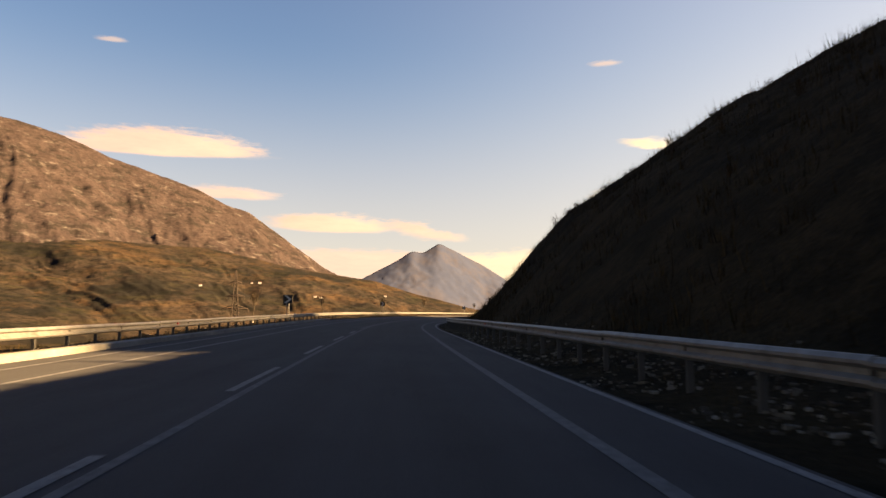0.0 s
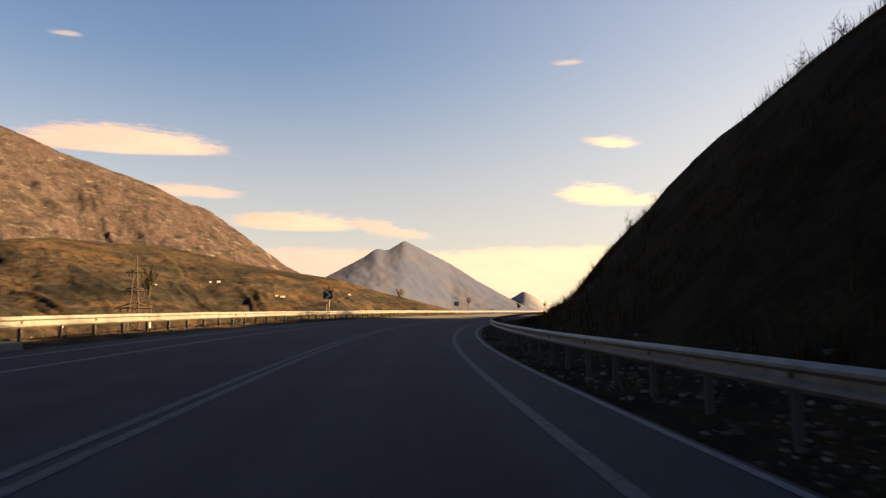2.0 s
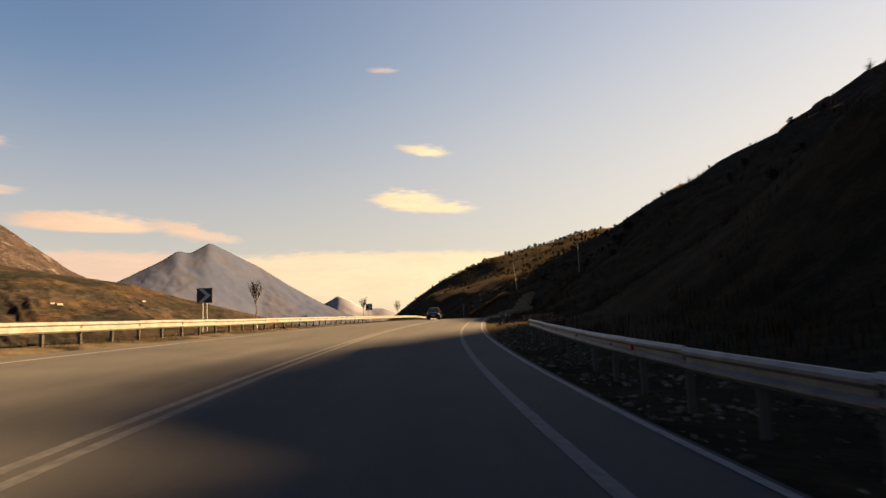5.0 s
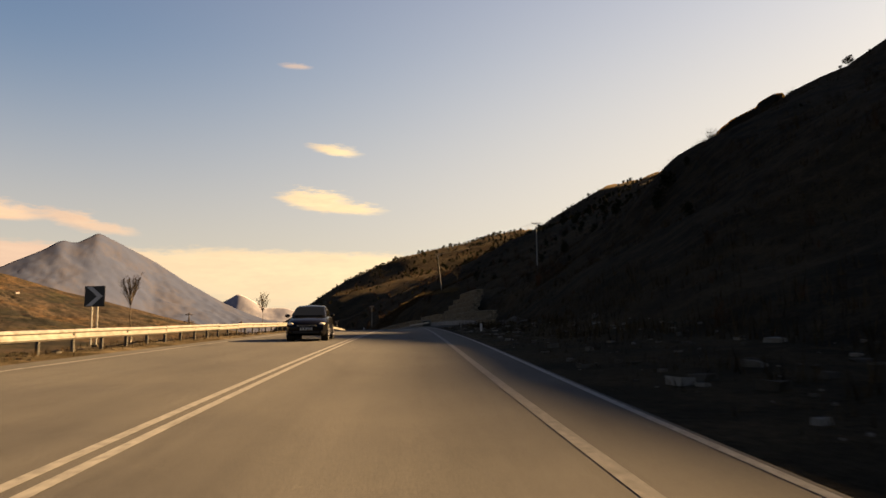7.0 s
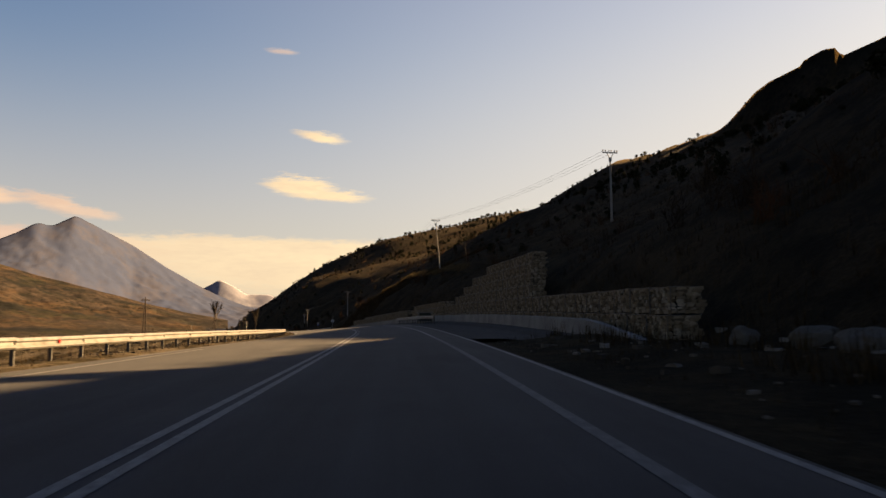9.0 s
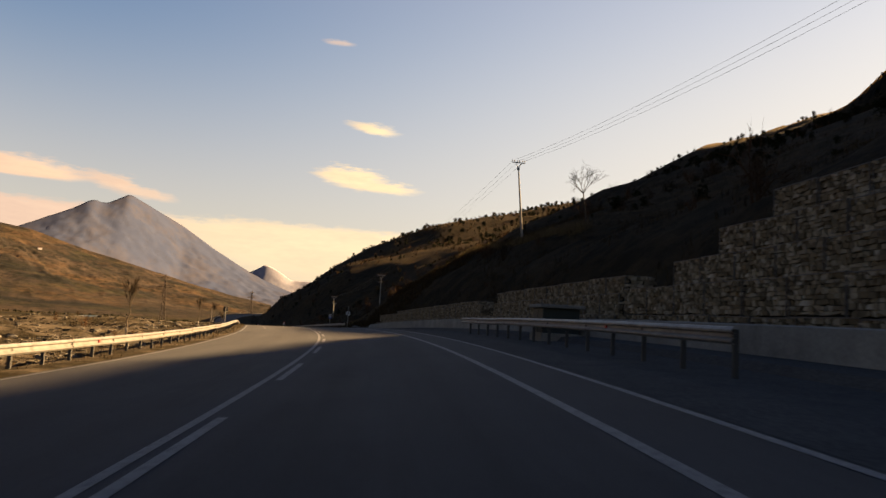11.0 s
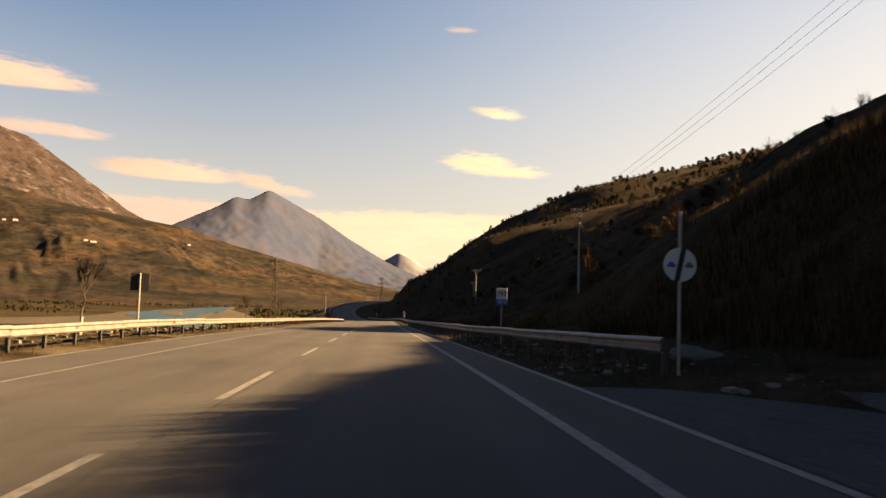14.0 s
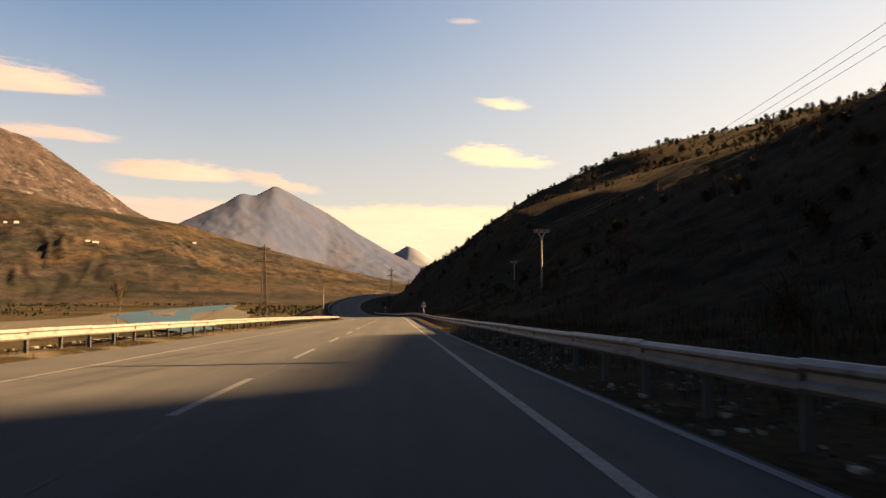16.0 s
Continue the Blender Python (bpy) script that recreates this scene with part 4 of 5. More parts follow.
def chevron(s, r, z, w=0.9, h=0.8, turn=0.0):
    g = tagged(new("chevron_sign"), "black square bend sign with a pale chevron arrow on posts", "road sign", "bend signs behind the guard rail")
    g.matrix_world = upright(s, r, turn)
    zc = float(at(s, r)[0][2]) + z - g.matrix_world.translation.z
    for x in (-0.12, 0.12):
        part("post", rod(bmesh.new(), (x, 0.03, 0), (x, 0.03, zc + 0.3), 0.03), M_POLE, g)
    part("panel", box(bmesh.new(), -w / 2, w / 2, -0.02, 0.0, zc - h / 2, zc + h / 2, 0.008), M_BLACK, g)
    t = 0.24
    pts = [(-0.36, h * 0.47), (-0.36 + t, h * 0.47), (0.36, 0), (-0.36 + t, -h * 0.47), (-0.36, -h * 0.47), (0.10, 0)]
    part("arrow", prism(bmesh.new(), [(x, zc + q) for x, q in pts], -0.026, -0.0205), M_WHITE, g, "pale grey reflective chevron")
    return g


chevron(68, -9.1, 2.05)
chevron(124, -9.4, 2.1)
chevron(186, -9.6, 1.95, turn=-8)
chevron(236, -9.6, 1.9, turn=-14)


def back_sign(s, r):
    g = tagged(new("chevron_sign"), "pair of bend sign panels seen from their dark back", "road sign", "bend signs behind the guard rail")
    g.matrix_world = upright(s, r, 20)
    zc = float(at(s, r)[0][2]) + 2.45 - g.matrix_world.translation.z
    part("post", rod(bmesh.new(), (0, 0, 0), (0, 0, zc + 0.42), 0.045), M_POLE, g)
    part("panel", box(bmesh.new(), -0.42, -0.04, 0.03, 0.06, zc - 0.42, zc + 0.42, 0.008), M_BLACK, g)
    part("panel", box(bmesh.new(), 0.05, 0.43, 0.03, 0.06, zc - 0.42, zc + 0.42, 0.008), M_BLACK, g)
    return g


back_sign(450, -9.7)


def writing(text, size, m, material, parent, name="lettering"):
    cu = bpy.data.curves.new(name, "FONT")
    cu.offset = size * 0.022
    cu.body, cu.size, cu.extrude, cu.align_x, cu.align_y = text, size, 0.001, "CENTER", "CENTER"
    cu.materials.append(material)
    tmp = new(name, cu)
    me = bpy.data.meshes.new_from_object(tmp.evaluated_get(bpy.context.evaluated_depsgraph_get()))
    bpy.data.objects.remove(tmp)
    o = new(name, me)
    o.parent = parent
    o.matrix_local = m
    return o


def kilometre_sign(s, r):
    g = tagged(new("kilometre_sign"), "white kilometre plate reading 193 over a blue plate on a post", "road sign")
    g.matrix_world = upright(s, r)
    zc = float(at(s, r)[0][2]) + 2.06 - g.matrix_world.translation.z
    part("post", rod(bmesh.new(), (0, 0.03, 0), (0, 0.03, zc + 0.2), 0.03), M_POLE, g)
    part("plate", box(bmesh.new(), -0.235, 0.235, -0.015, 0.0, zc - 0.12, zc + 0.36, 0.006), M_WHITE, g)
    part("plate", box(bmesh.new(), -0.235, 0.235, -0.017, 0.0, zc - 0.36, zc - 0.122, 0.006), M_BLUE, g, "blue road number plate")
    writing("193", 0.27, pose(0, -0.019, zc + 0.12, 90, 0, 0), M_BLACK, g)
    writing("SH 4", 0.16, pose(0, -0.021, zc - 0.24, 90, 0, 0), M_WHITE, g)
    return g


kilometre_sign(445, 7.25)


def end_sign(s, r):
    g = tagged(new("overtaking_sign"), "round white end-of-no-overtaking sign with a black bar on a pole", "road sign")
    g.matrix_world = upright(s, r)
    zc = float(at(s, r)[0][2]) + 2.15 - g.matrix_world.translation.z
    part("pole", rod(bmesh.new(), (0, 0.04, 0), (0.02, 0.04, zc + 1.05), 0.035), M_POLE, g)
    part("disc", prism(bmesh.new(), [(0.33 * math.cos(a), zc + 0.33 * math.sin(a)) for a in np.linspace(0, 2 * math.pi, 32, False)], -0.015, 0.0), M_WHITE, g)
    part("bar", prism(bmesh.new(), [(-0.12, zc - 0.315), (-0.02, zc - 0.328), (0.12, zc + 0.315), (0.02, zc + 0.328)], -0.022, -0.0155), M_BLACK, g)
    for x in (-0.18, 0.18):
        bm = bmesh.new()
        prism(bm, [(x - 0.085, zc - 0.05), (x + 0.085, zc - 0.05), (x + 0.085, zc + 0.0), (x + 0.05, zc + 0.015), (x + 0.035, zc + 0.055), (x - 0.035, zc + 0.055), (x - 0.05, zc + 0.015), (x - 0.085, zc + 0.0)], -0.021, -0.0155)
        part("car_symbol", bm, M_BLUE if x < 0 else M_GREY, g)
    return g


end_sign(428, 7.85)


def warning_sign(s, r, plate=True):
    g = tagged(new("warning_sign"), "small red-edged triangular warning sign on a white post", "road sign")
    g.matrix_world = upright(s, r)
    zc = float(at(s, r)[0][2]) + 2.3 - g.matrix_world.translation.z
    part("post", rod(bmesh.new(), (0, 0.03, 0), (0, 0.03, zc + 0.3), 0.04), M_WHITE, g)
    for k, m_, y in ((0.52, M_RED, 0.0), (0.36, M_WHITE, -0.007)):
        part("triangle", prism(bmesh.new(), [(k * math.cos(a), zc + k * math.sin(a)) for a in (radians(90), radians(210), radians(330))], y - 0.012, y), m_, g)
    if plate:
        part("plate", box(bmesh.new(), -0.4, 0.4, -0.014, 0.0, zc - 0.62, zc - 0.34, 0.005), M_WHITE, g)
    return g


warning_sign(592, 7.7)
warning_sign(690, 8.5, False)


def marker_post(s, r):
    g = tagged(new("marker_post"), "short white-painted concrete marker post on the verge", "marker post")
    g.matrix_world = upright(s, r, 0, 0.1)
    part("shaft", box(bmesh.new(), -0.075, 0.075, -0.06, 0.06, 0, 0.66, 0.015), M_WHITE, g)
    part("cap", prism(bmesh.new(), [(-0.075, 0.66), (0.075, 0.66), (0.04, 0.71), (-0.04, 0.71)], -0.06, 0.06), M_WHITE, g)
    return g


marker_post(256, 7.4)

# ---- bare roadside trees ----
M_BARK = matte("grey_bark", (0.0558, 0.0465, 0.0372), 0.95)
_b = noise_of(M_BARK, 12.0, 5, 0.7, (1, 1, 0.25))
base(M_BARK, ramp(M_BARK, _b, [(0.3, (0.0217, 0.0174, 0.0136)), (0.65, (0.0682, 0.057, 0.0465))]))
M_TWIG = matte("winter_twigs", (0.0217, 0.0161, 0.0112), 0.95)
M_LIME = mat("limewashed_trunk", (0.186, 0.174, 0.155), 0.9)


def tube(V, F, p, q, r0, r1, sides=5):
    p, q = np.array(p, float), np.array(q, float)
    d = (q - p) / max(np.linalg.norm(q - p), 1e-6)
    a = np.cross(d, (0.31, 0.95, 0.05))
    a /= np.linalg.norm(a)
    c = np.cross(d, a)
    n0 = len(V)
    for c0, r in ((p, r0), (q, r1)):
        for k in range(sides):
            t = 2 * math.pi * k / sides
            V.append(c0 + r * (math.cos(t) * a + math.sin(t) * c))
    for k in range(sides):
        F.append((n0 + k, n0 + (k + 1) % sides, n0 + sides + (k + 1) % sides, n0 + sides + k))


def bare_tree(rng, tall, spread=0.55, trunk=0.42, thick=0.07, lean=0.0):
    """Trunk with tapering limbs, and the twigs as a second mesh."""
    V, F, TV, TF = [], [], [], []
    fork = tall * trunk
    pts = [np.array((0, 0, -0.3)), np.array((lean * 0.3 + rng.normal(0, .03), rng.normal(0, .03), fork * 0.5)), np.array((lean * 0.6, rng.normal(0, .05), fork))]
    tube(V, F, pts[0], pts[1], thick, thick * 0.85, 8)
    tube(V, F, pts[1], pts[2], thick * 0.85, thick * 0.75, 8)

    def grow(p, d, length, r, depth):
        q = p + d * length
        if depth >= 2:
            tube(TV, TF, p, q, r, r * 0.45, 3)
        else:
            tube(V, F, p, q, r, r * 0.6, 5)
        if depth >= 4:
            return
        for _ in range(rng.integers(3, 5) if depth < 3 else rng.integers(2, 4)):
            t = rng.uniform(0.35, 1.0)
            e_ = d + rng.normal(0, spread * 0.75, 3) + np.array((0, 0, 0.25))
            e_ /= np.linalg.norm(e_)
            grow(p + d * length * t, e_, length * rng.uniform(0.5, 0.75), max(r * 0.5, 0.006), depth + 1)

    for k in range(6):
        t = k * 2 * math.pi / 6 + rng.uniform(-0.4, 0.4)
        d = np.array((math.cos(t) * spread, math.sin(t) * spread, 1.0)) + np.array((lean * 0.3, 0, 0))
        d /= np.linalg.norm(d)
        grow(pts[2] - np.array((0, 0, 0.25 * rng.random())), d, (tall - fork) * rng.uniform(0.4, 0.58), thick * 0.5, 0)
    return V, F, TV, TF


def vase_tree(rng, tall, trunk=0.46, thick=0.06):
    """A pruned roadside tree: a straight stem, limbs that rise steeply from its upper half, and many fine twigs."""
    V, F, TV, TF = [], [], [], []
    fork = tall * trunk
    stem = [np.array((rng.normal(0, 0.012) * k, rng.normal(0, 0.012) * k, tall * 0.80 * k / 7)) for k in range(8)]
    for k in range(7):
        tube(V, F, stem[k], stem[k + 1], thick * (1 - 0.12 * k), thick * (0.88 - 0.12 * k), 7)
    for k in range(17):
        t = k / 16
        h0 = fork + (0.74 * tall - fork) * t
        root = np.array((np.interp(h0, [q[2] for q in stem], [q[0] for q in stem]), np.interp(h0, [q[2] for q in stem], [q[1] for q in stem]), h0))
        turn = 2.4 * k + rng.uniform(-0.4, 0.4)
        out = np.array((math.cos(turn), math.sin(turn), 0))
        d = out * rng.uniform(0.35, 0.65) * (1 - 0.4 * t) + np.array((0, 0, 1.0))
        d /= np.linalg.norm(d)
        length = (tall - h0) * rng.uniform(0.62, 0.95)
        mid = root + d * length * 0.5
        d2 = d * 0.8 + np.array((0, 0, 0.35)) + rng.normal(0, 0.10, 3)
        d2 /= np.linalg.norm(d2)
        end = mid + d2 * length * 0.5
        tube(V, F, root, mid, thick * 0.36, thick * 0.22, 5)
        tube(V, F, mid, end, thick * 0.22, thick * 0.08, 4)
        for _ in range(11):
            u = rng.uniform(0.25, 1.0)
            p = root + (mid - root) * u * 2 if u < 0.5 else mid + (end - mid) * (u - 0.5) * 2
            e_ = d2 + rng.normal(0, 0.34, 3) + np.array((0, 0, 0.12))
            e_ /= np.linalg.norm(e_)
            q = p + e_ * length * rng.uniform(0.14, 0.34)
            tube(TV, TF, p, q, 0.010, 0.004, 3)
            for _ in range(3):
                w_ = rng.uniform(0.3, 0.9)
                e2 = e_ + rng.normal(0, 0.40, 3)
                tube(TV, TF, p + (q - p) * w_, p + (q - p) * w_ + e2 * length * 0.11, 0.006, 0.003, 3)
    return V, F, TV, TF


def roadside_tree(s, r, top, turn, seed):
    """top: height of the crown over the road's middle."""
    rng = np.random.default_rng(seed)
    g = tagged(new("tree"), "small bare winter tree with a whitewashed stem behind the guard rail", "tree", "bare trees along the valley side")
    g.matrix_world = upright(s, r, turn, 0.15)
    tall = float(at(s, r)[0][2]) + top - g.matrix_world.translation.z
    V, F, TV, TF = vase_tree(rng, tall, 1 - 0.5 * min(1.0, top / tall))
    mesh_object("trunk", V, F, M_BARK, True, g)
    mesh_object("crown", TV, TF, M_TWIG, False, g, "fine bare winter twigs")
    V, F = [], []
    tube(V, F, (0, 0, 0), (0, 0, tall * 0.8 * 2 / 7), 0.066, 0.058, 8)
    mesh_object("whitewash", V, F, M_LIME, True, g, "pale lime wash on the lower stem")
    return g


def tree(m, seed, tall, label, **kw):
    rng = np.random.default_rng(seed)
    V, F, TV, TF = bare_tree(rng, tall, **kw)
    g = tagged(new("tree"), label, "tree", "bare trees on the hillside")
    g.matrix_world = m
    mesh_object("trunk", V, F, M_BARK, True, g)
    mesh_object("crown", TV, TF, M_TWIG, False, g, "bare winter twigs")
    return g


for k, (s, r, top) in enumerate([(64.5, -11.5, 2.6), (95, -11.5, 2.9), (131, -11.5, 3.3), (165, -13.0, 4.1), (199, -11.0, 3.4), (247, -12.5, 3.4), (290, -14.5, 4.6), (334, -12.8, 3.6),
                                 (371.5, -11.5, 3.7), (420, -12.0, 3.4), (448, -11.5, 3.4), (486.5, -11.5, 2.9), (512, -12.0, 2.9)]):
    roadside_tree(s, r, top, 40 * k, 100 + k)
tree(upright(392, 27.0), 300, 6.5, "lone bare tree on the hillside", spread=0.9, lean=-0.8, trunk=0.5)

# ---- poles and wires on the hill ----
M_CPOLE = mat("concrete_pole", (0.136, 0.13, 0.118), 0.9)
M_CABLE = mat("cable", (0.0186, 0.0186, 0.0186), 0.6)
M_GLASSY = mat("porcelain", (0.062, 0.0496, 0.0434), 0.3)
TOPS = []


def power_pole(s, r, top, lean=(0, 0), turn=0.0, arms=True, switch=False):
    g = tagged(new("power_pole"), "slim concrete power pole with insulators on a crossarm" if arms else "slim pale concrete pole without wires", "power pole", "power poles on the hillside")
    g.matrix_world = upright(s, r, turn, 0.4)
    tall = float(along(s)[0][0, 2]) + top - g.matrix_world.translation.z
    x, y = lean
    part("shaft", rod(bmesh.new(), (0, 0, 0), (x, y, tall - (0.75 if arms else 0)), 0.16, 0.10, 12), M_CPOLE, g)
    if arms:
        part("crossarm", box(bmesh.new(), x - 1.0, x + 1.0, y - 0.06, y + 0.06, tall - 0.14, tall - 0.02), M_POLE, g)
        part("bracket", box(bmesh.new(), x - 0.16, x + 0.16, y - 0.13, y + 0.13, tall - 1.15, tall - 0.72), M_POLE, g)
        for k in (-1, 1):
            part("brace", rod(bmesh.new(), (x + 0.08 * k, y, tall - 0.78), (x + 0.46 * k, y, tall - 0.1), 0.05), M_POLE, g)
        for q in (-0.95, -0.6, -0.15, 0.15, 0.62, 0.93):
            bm = rod(bmesh.new(), (x + q, y, tall - 0.02), (x + q, y, tall + 0.12), 0.03, 0.03, 6)
            rod(bm, (x + q, y, tall + 0.10), (x + q, y, tall + 0.26), 0.085, 0.06, 8)
            part("insulator", bm, M_GLASSY, g)
        if switch:
            unit = part("switch_frame", box(bmesh.new(), x - 0.62, x + 0.42, y - 0.20, y - 0.12, tall - 1.78, tall - 1.72), M_POLE, g)
            for q in (-0.55, -0.3, -0.12, 0.3):
                bm = rod(bmesh.new(), (x + q, y - 0.16, tall - 2.0), (x + q, y - 0.16, tall - 1.5), 0.05, 0.05, 8)
                part("switch_insulator", bm, M_GLASSY, unit)
            part("switch_arm", rod(bmesh.new(), (x - 0.62, y - 0.16, tall - 1.72), (x - 1.0, y - 0.16, tall - 1.66), 0.02), M_POLE, unit)
        TOPS.append([g.matrix_world @ Vector((x + q, y, tall + 0.2)) for q in (-0.8, 0.0, 0.8)])
    return g


power_pole(348, 32, 22.0)
power_pole(418, 30.3, 24.7, (-1.1, 0))
power_pole(494.5, 24.7, 14.0, switch=True)
power_pole(566, 22, 11.8)
power_pole(637, 34, 13.2)
power_pole(755, -9.5, 9.0, arms=False)
wires = tagged(new("power_line"), "thin sagging wires between the hillside poles", "wires")
for a, c in zip(TOPS, TOPS[1:]):
    for p, q in zip(a, c):
        pts = [p.lerp(q, t) - Vector((0, 0, 4 * 1.1 * t * (1 - t))) for t in np.linspace(0, 1, 17)]
        side = (q - p).cross(Vector((0, 0, 1))).normalized() * 0.013
        up = Vector((0, 0, 0.013))
        V = [c + d_ for c in pts for d_ in (side, up, -side, -up)]
        mesh_object("wire", V, grid_faces(17, 4, True), M_CABLE, True, wires)

# ---- lattice pylons in the valley ----
M_RUST = mat("rusty_lattice_steel", (0.026, 0.0186, 0.0155), 0.8, 0.2)


def pylon(x, y, z, tall, wide, bar, turn, arms):
    g = tagged(new("pylon"), "rust-brown lattice electricity pylon in the valley", "pylon", "pylons in the valley")
    g.matrix_world = pose(x, y, z, 0, 0, turn)
    V, F = [], []

    def half(h):
        u = h / tall
        return wide * (0.5 - 0.36 * u / 0.775) if u < 0.775 else wide * 0.14 * (1 - 0.75 * (u - 0.775) / 0.225)

    hs = np.concatenate([np.linspace(0, 0.62, 8), np.linspace(0.68, 1.0, 7)]) * tall
    for h0, h1 in zip(hs, hs[1:]):
        a, c = half(h0), half(h1)
        C0 = [(-a, -a, h0), (a, -a, h0), (a, a, h0), (-a, a, h0)]
        C1 = [(-c, -c, h1), (c, -c, h1), (c, c, h1), (-c, c, h1)]
        for k in range(4):
            j = (k + 1) % 4
            tube(V, F, C0[k], C1[k], bar, bar, 4)
            tube(V, F, C0[k], C1[j], bar * 0.6, bar * 0.6, 3)
            tube(V, F, C0[j], C1[k], bar * 0.6, bar * 0.6, 3)
            tube(V, F, C1[k], C1[j], bar * 0.6, bar * 0.6, 3)
    mesh_object("tower", V, F, M_RUST, False, g)
    for h, arm in arms:
        V, F = [], []
        for sgn in (-1, 1):
            for yy in (-half(h * tall), half(h * tall)):
                tube(V, F, (0, yy, h * tall), (sgn * arm, 0, h * tall), bar * 1.7, bar * 1.5, 4)
                tube(V, F, (0, yy, h * tall + arm * 0.3), (sgn * arm, 0, h * tall), bar * 1.2, bar * 1.0, 4)
            for k in (0.35, 0.7, 1.0):
                tube(V, F, (sgn * arm * k, 0, h * tall), (sgn * arm * k, 0, h * tall - 1.1), bar * 0.8, bar * 0.8, 4)
        mesh_object("arm", V, F, M_RUST, False, g)
    return g


pylon(-67.4, 226.5, -2.5, 24.8, 3.4, 0.11, 20, ((0.50, 4.2), (0.66, 2.9), (0.84, 2.0)))
pylon(84.6, 785, -6, 34.0, 3.3, 0.13, 10, ((0.775, 4.5), (0.945, 2.9)))
pylon(210, 1282, -4, 37.0, 4.0, 0.17, 10, ((0.75, 5.0), (0.92, 3.4)))

# ---- houses far up the spur, river and gravel bars ----
M_HOUSE = mat("whitewashed_wall", (0.36, 0.35, 0.34), 0.9)
M_TILE = mat("roof_tiles", (0.0992, 0.0372, 0.0217), 0.9)


def on_spur(az, el):
    A, V = RANGES[3]
    col = V[int(np.argmin(abs(A - az)))]
    d = np.hypot(col[:, 0] - EYE_O[0], col[:, 1] - EYE_O[1])
    ang = np.degrees(np.arctan2(col[:, 2] - EYE_O[2], d))
    return col[int(np.argmax(ang >= el))]


def house(az, el, w, d, h, turn):
    p = on_spur(az, el)
    g = tagged(new("house"), "small far white house on the mountainside", "house", "houses on the spur")
    g.matrix_world = pose(*p, 0, 0, turn)
    part("wall", box(bmesh.new(), -w / 2, w / 2, -d / 2, d / 2, -4, h), M_HOUSE, g)
    part("roof", prism(bmesh.new(), [(-w * 0.55, h), (w * 0.55, h), (w * 0.3, h + 2.2), (-w * 0.3, h + 2.2)], -d * 0.55, d * 0.55), M_TILE, g)


for az, el, w in ((-12.0, 3.1, 22), (-12.5, 3.15, 16), (-17.0, 4.2, 18), (-17.5, 4.25, 12), (-6.0, 3.2, 16), (-22, 4.0, 14), (-29.7, 0.55, 12)):
    house(az, el, w * 0.7, 7, 4.5, 15)

M_WATER = mat("turquoise_river", (0.008, 0.024, 0.026), 0.35)
M_GRAVEL = earth("river_gravel", [(0.3, (0.0279, 0.0248, 0.0211)), (0.5, (0.0434, 0.0391, 0.0335)), (0.7, (0.062, 0.057, 0.0496))], 0.02, 0.3, 3.0, 0.5, 0.2)


def valley_strip(name, line, z, material, label, category, edge=0.3):
    """A level strip along a line of (x, y, half width)."""
    L = np.array(line, float)
    t = np.linspace(0, len(L) - 1, 8 * (len(L) - 1) + 1)
    P_ = np.stack([np.interp(t, np.arange(len(L)), L[:, k]) for k in range(3)], 1)
    k = np.hanning(9) / np.hanning(9).sum()
    P_ = np.stack([np.convolve(np.pad(P_[:, c], 4, "edge"), k, "valid") for c in range(3)], 1)
    d = np.gradient(P_[:, :2], axis=0)
    d /= np.linalg.norm(d, axis=1)[:, None]
    wob = np.array([noise.fractal(Vector((q * 0.7, 3.3, z)), 1, 2, 4) for q in t]) * 0.35 + 1
    rows = []
    for e_ in (-1, -0.85, -0.5, 0, 0.5, 0.85, 1):
        rows.append(np.stack([P_[:, 0] + e_ * P_[:, 2] * wob * d[:, 1], P_[:, 1] - e_ * P_[:, 2] * wob * d[:, 0], np.full(len(t), z - edge * abs(e_) ** 6)], 1))
    return tagged(mesh_object(name, np.stack(rows, 1).reshape(-1, 3), grid_faces(len(t), 7)[:, ::-1], material, True), label, category, kind="structure")


valley_strip("riverbed", [(-420, 600, 50), (-250, 790, 45), (-120, 905, 50), (-20, 970, 78), (-10, 1090, 72), (-5, 1220, 46), (0, 1340, 24), (12, 1450, 10)], -13.6, M_GRAVEL, "wide pale gravel river bed in the valley", "river bed", 1.8)
valley_strip("river", [(75, 790, 10), (30, 880, 15), (2, 990, 24), (-18, 1070, 30), (-14, 1180, 34), (-4, 1290, 24), (2, 1350, 14), (12, 1430, 8)], -13.2, M_WATER, "turquoise river winding between gravel bars", "river")
valley_strip("gravel_bar", [(2, 1040, 2), (-12, 1090, 9), (-22, 1150, 12), (-14, 1200, 8), (-8, 1235, 2)], -12.85, M_GRAVEL, "pale gravel bar in the river", "gravel bar")
valley_strip("gravel_bar", [(42, 900, 3), (48, 960, 16), (46, 1060, 18), (36, 1130, 12), (22, 1190, 3)], -12.9, M_GRAVEL, "pale gravel bar beside the river", "gravel bar")

# ---- oncoming car, standing in the far lane ----
M_CARPAINT = mat("black_car_paint", (0.003, 0.003, 0.0035), 0.18)
M_CARPAINT.node_tree.nodes["Principled BSDF"].inputs["Specular IOR Level"].default_value = 0.10
M_GLASS = mat("dark_car_glass", (0.004, 0.005, 0.005), 0.06)
M_GLASS.node_tree.nodes["Principled BSDF"].inputs["Specular IOR Level"].default_value = 0.06
M_TYRE = mat("tyre_rubber", (0.012, 0.012, 0.012), 0.85)
M_RIM = mat("alloy_rim", (0.217, 0.217, 0.217), 0.35, 0.8)
M_LAMP = mat("headlamp_glass", (0.372, 0.36, 0.322), 0.12)
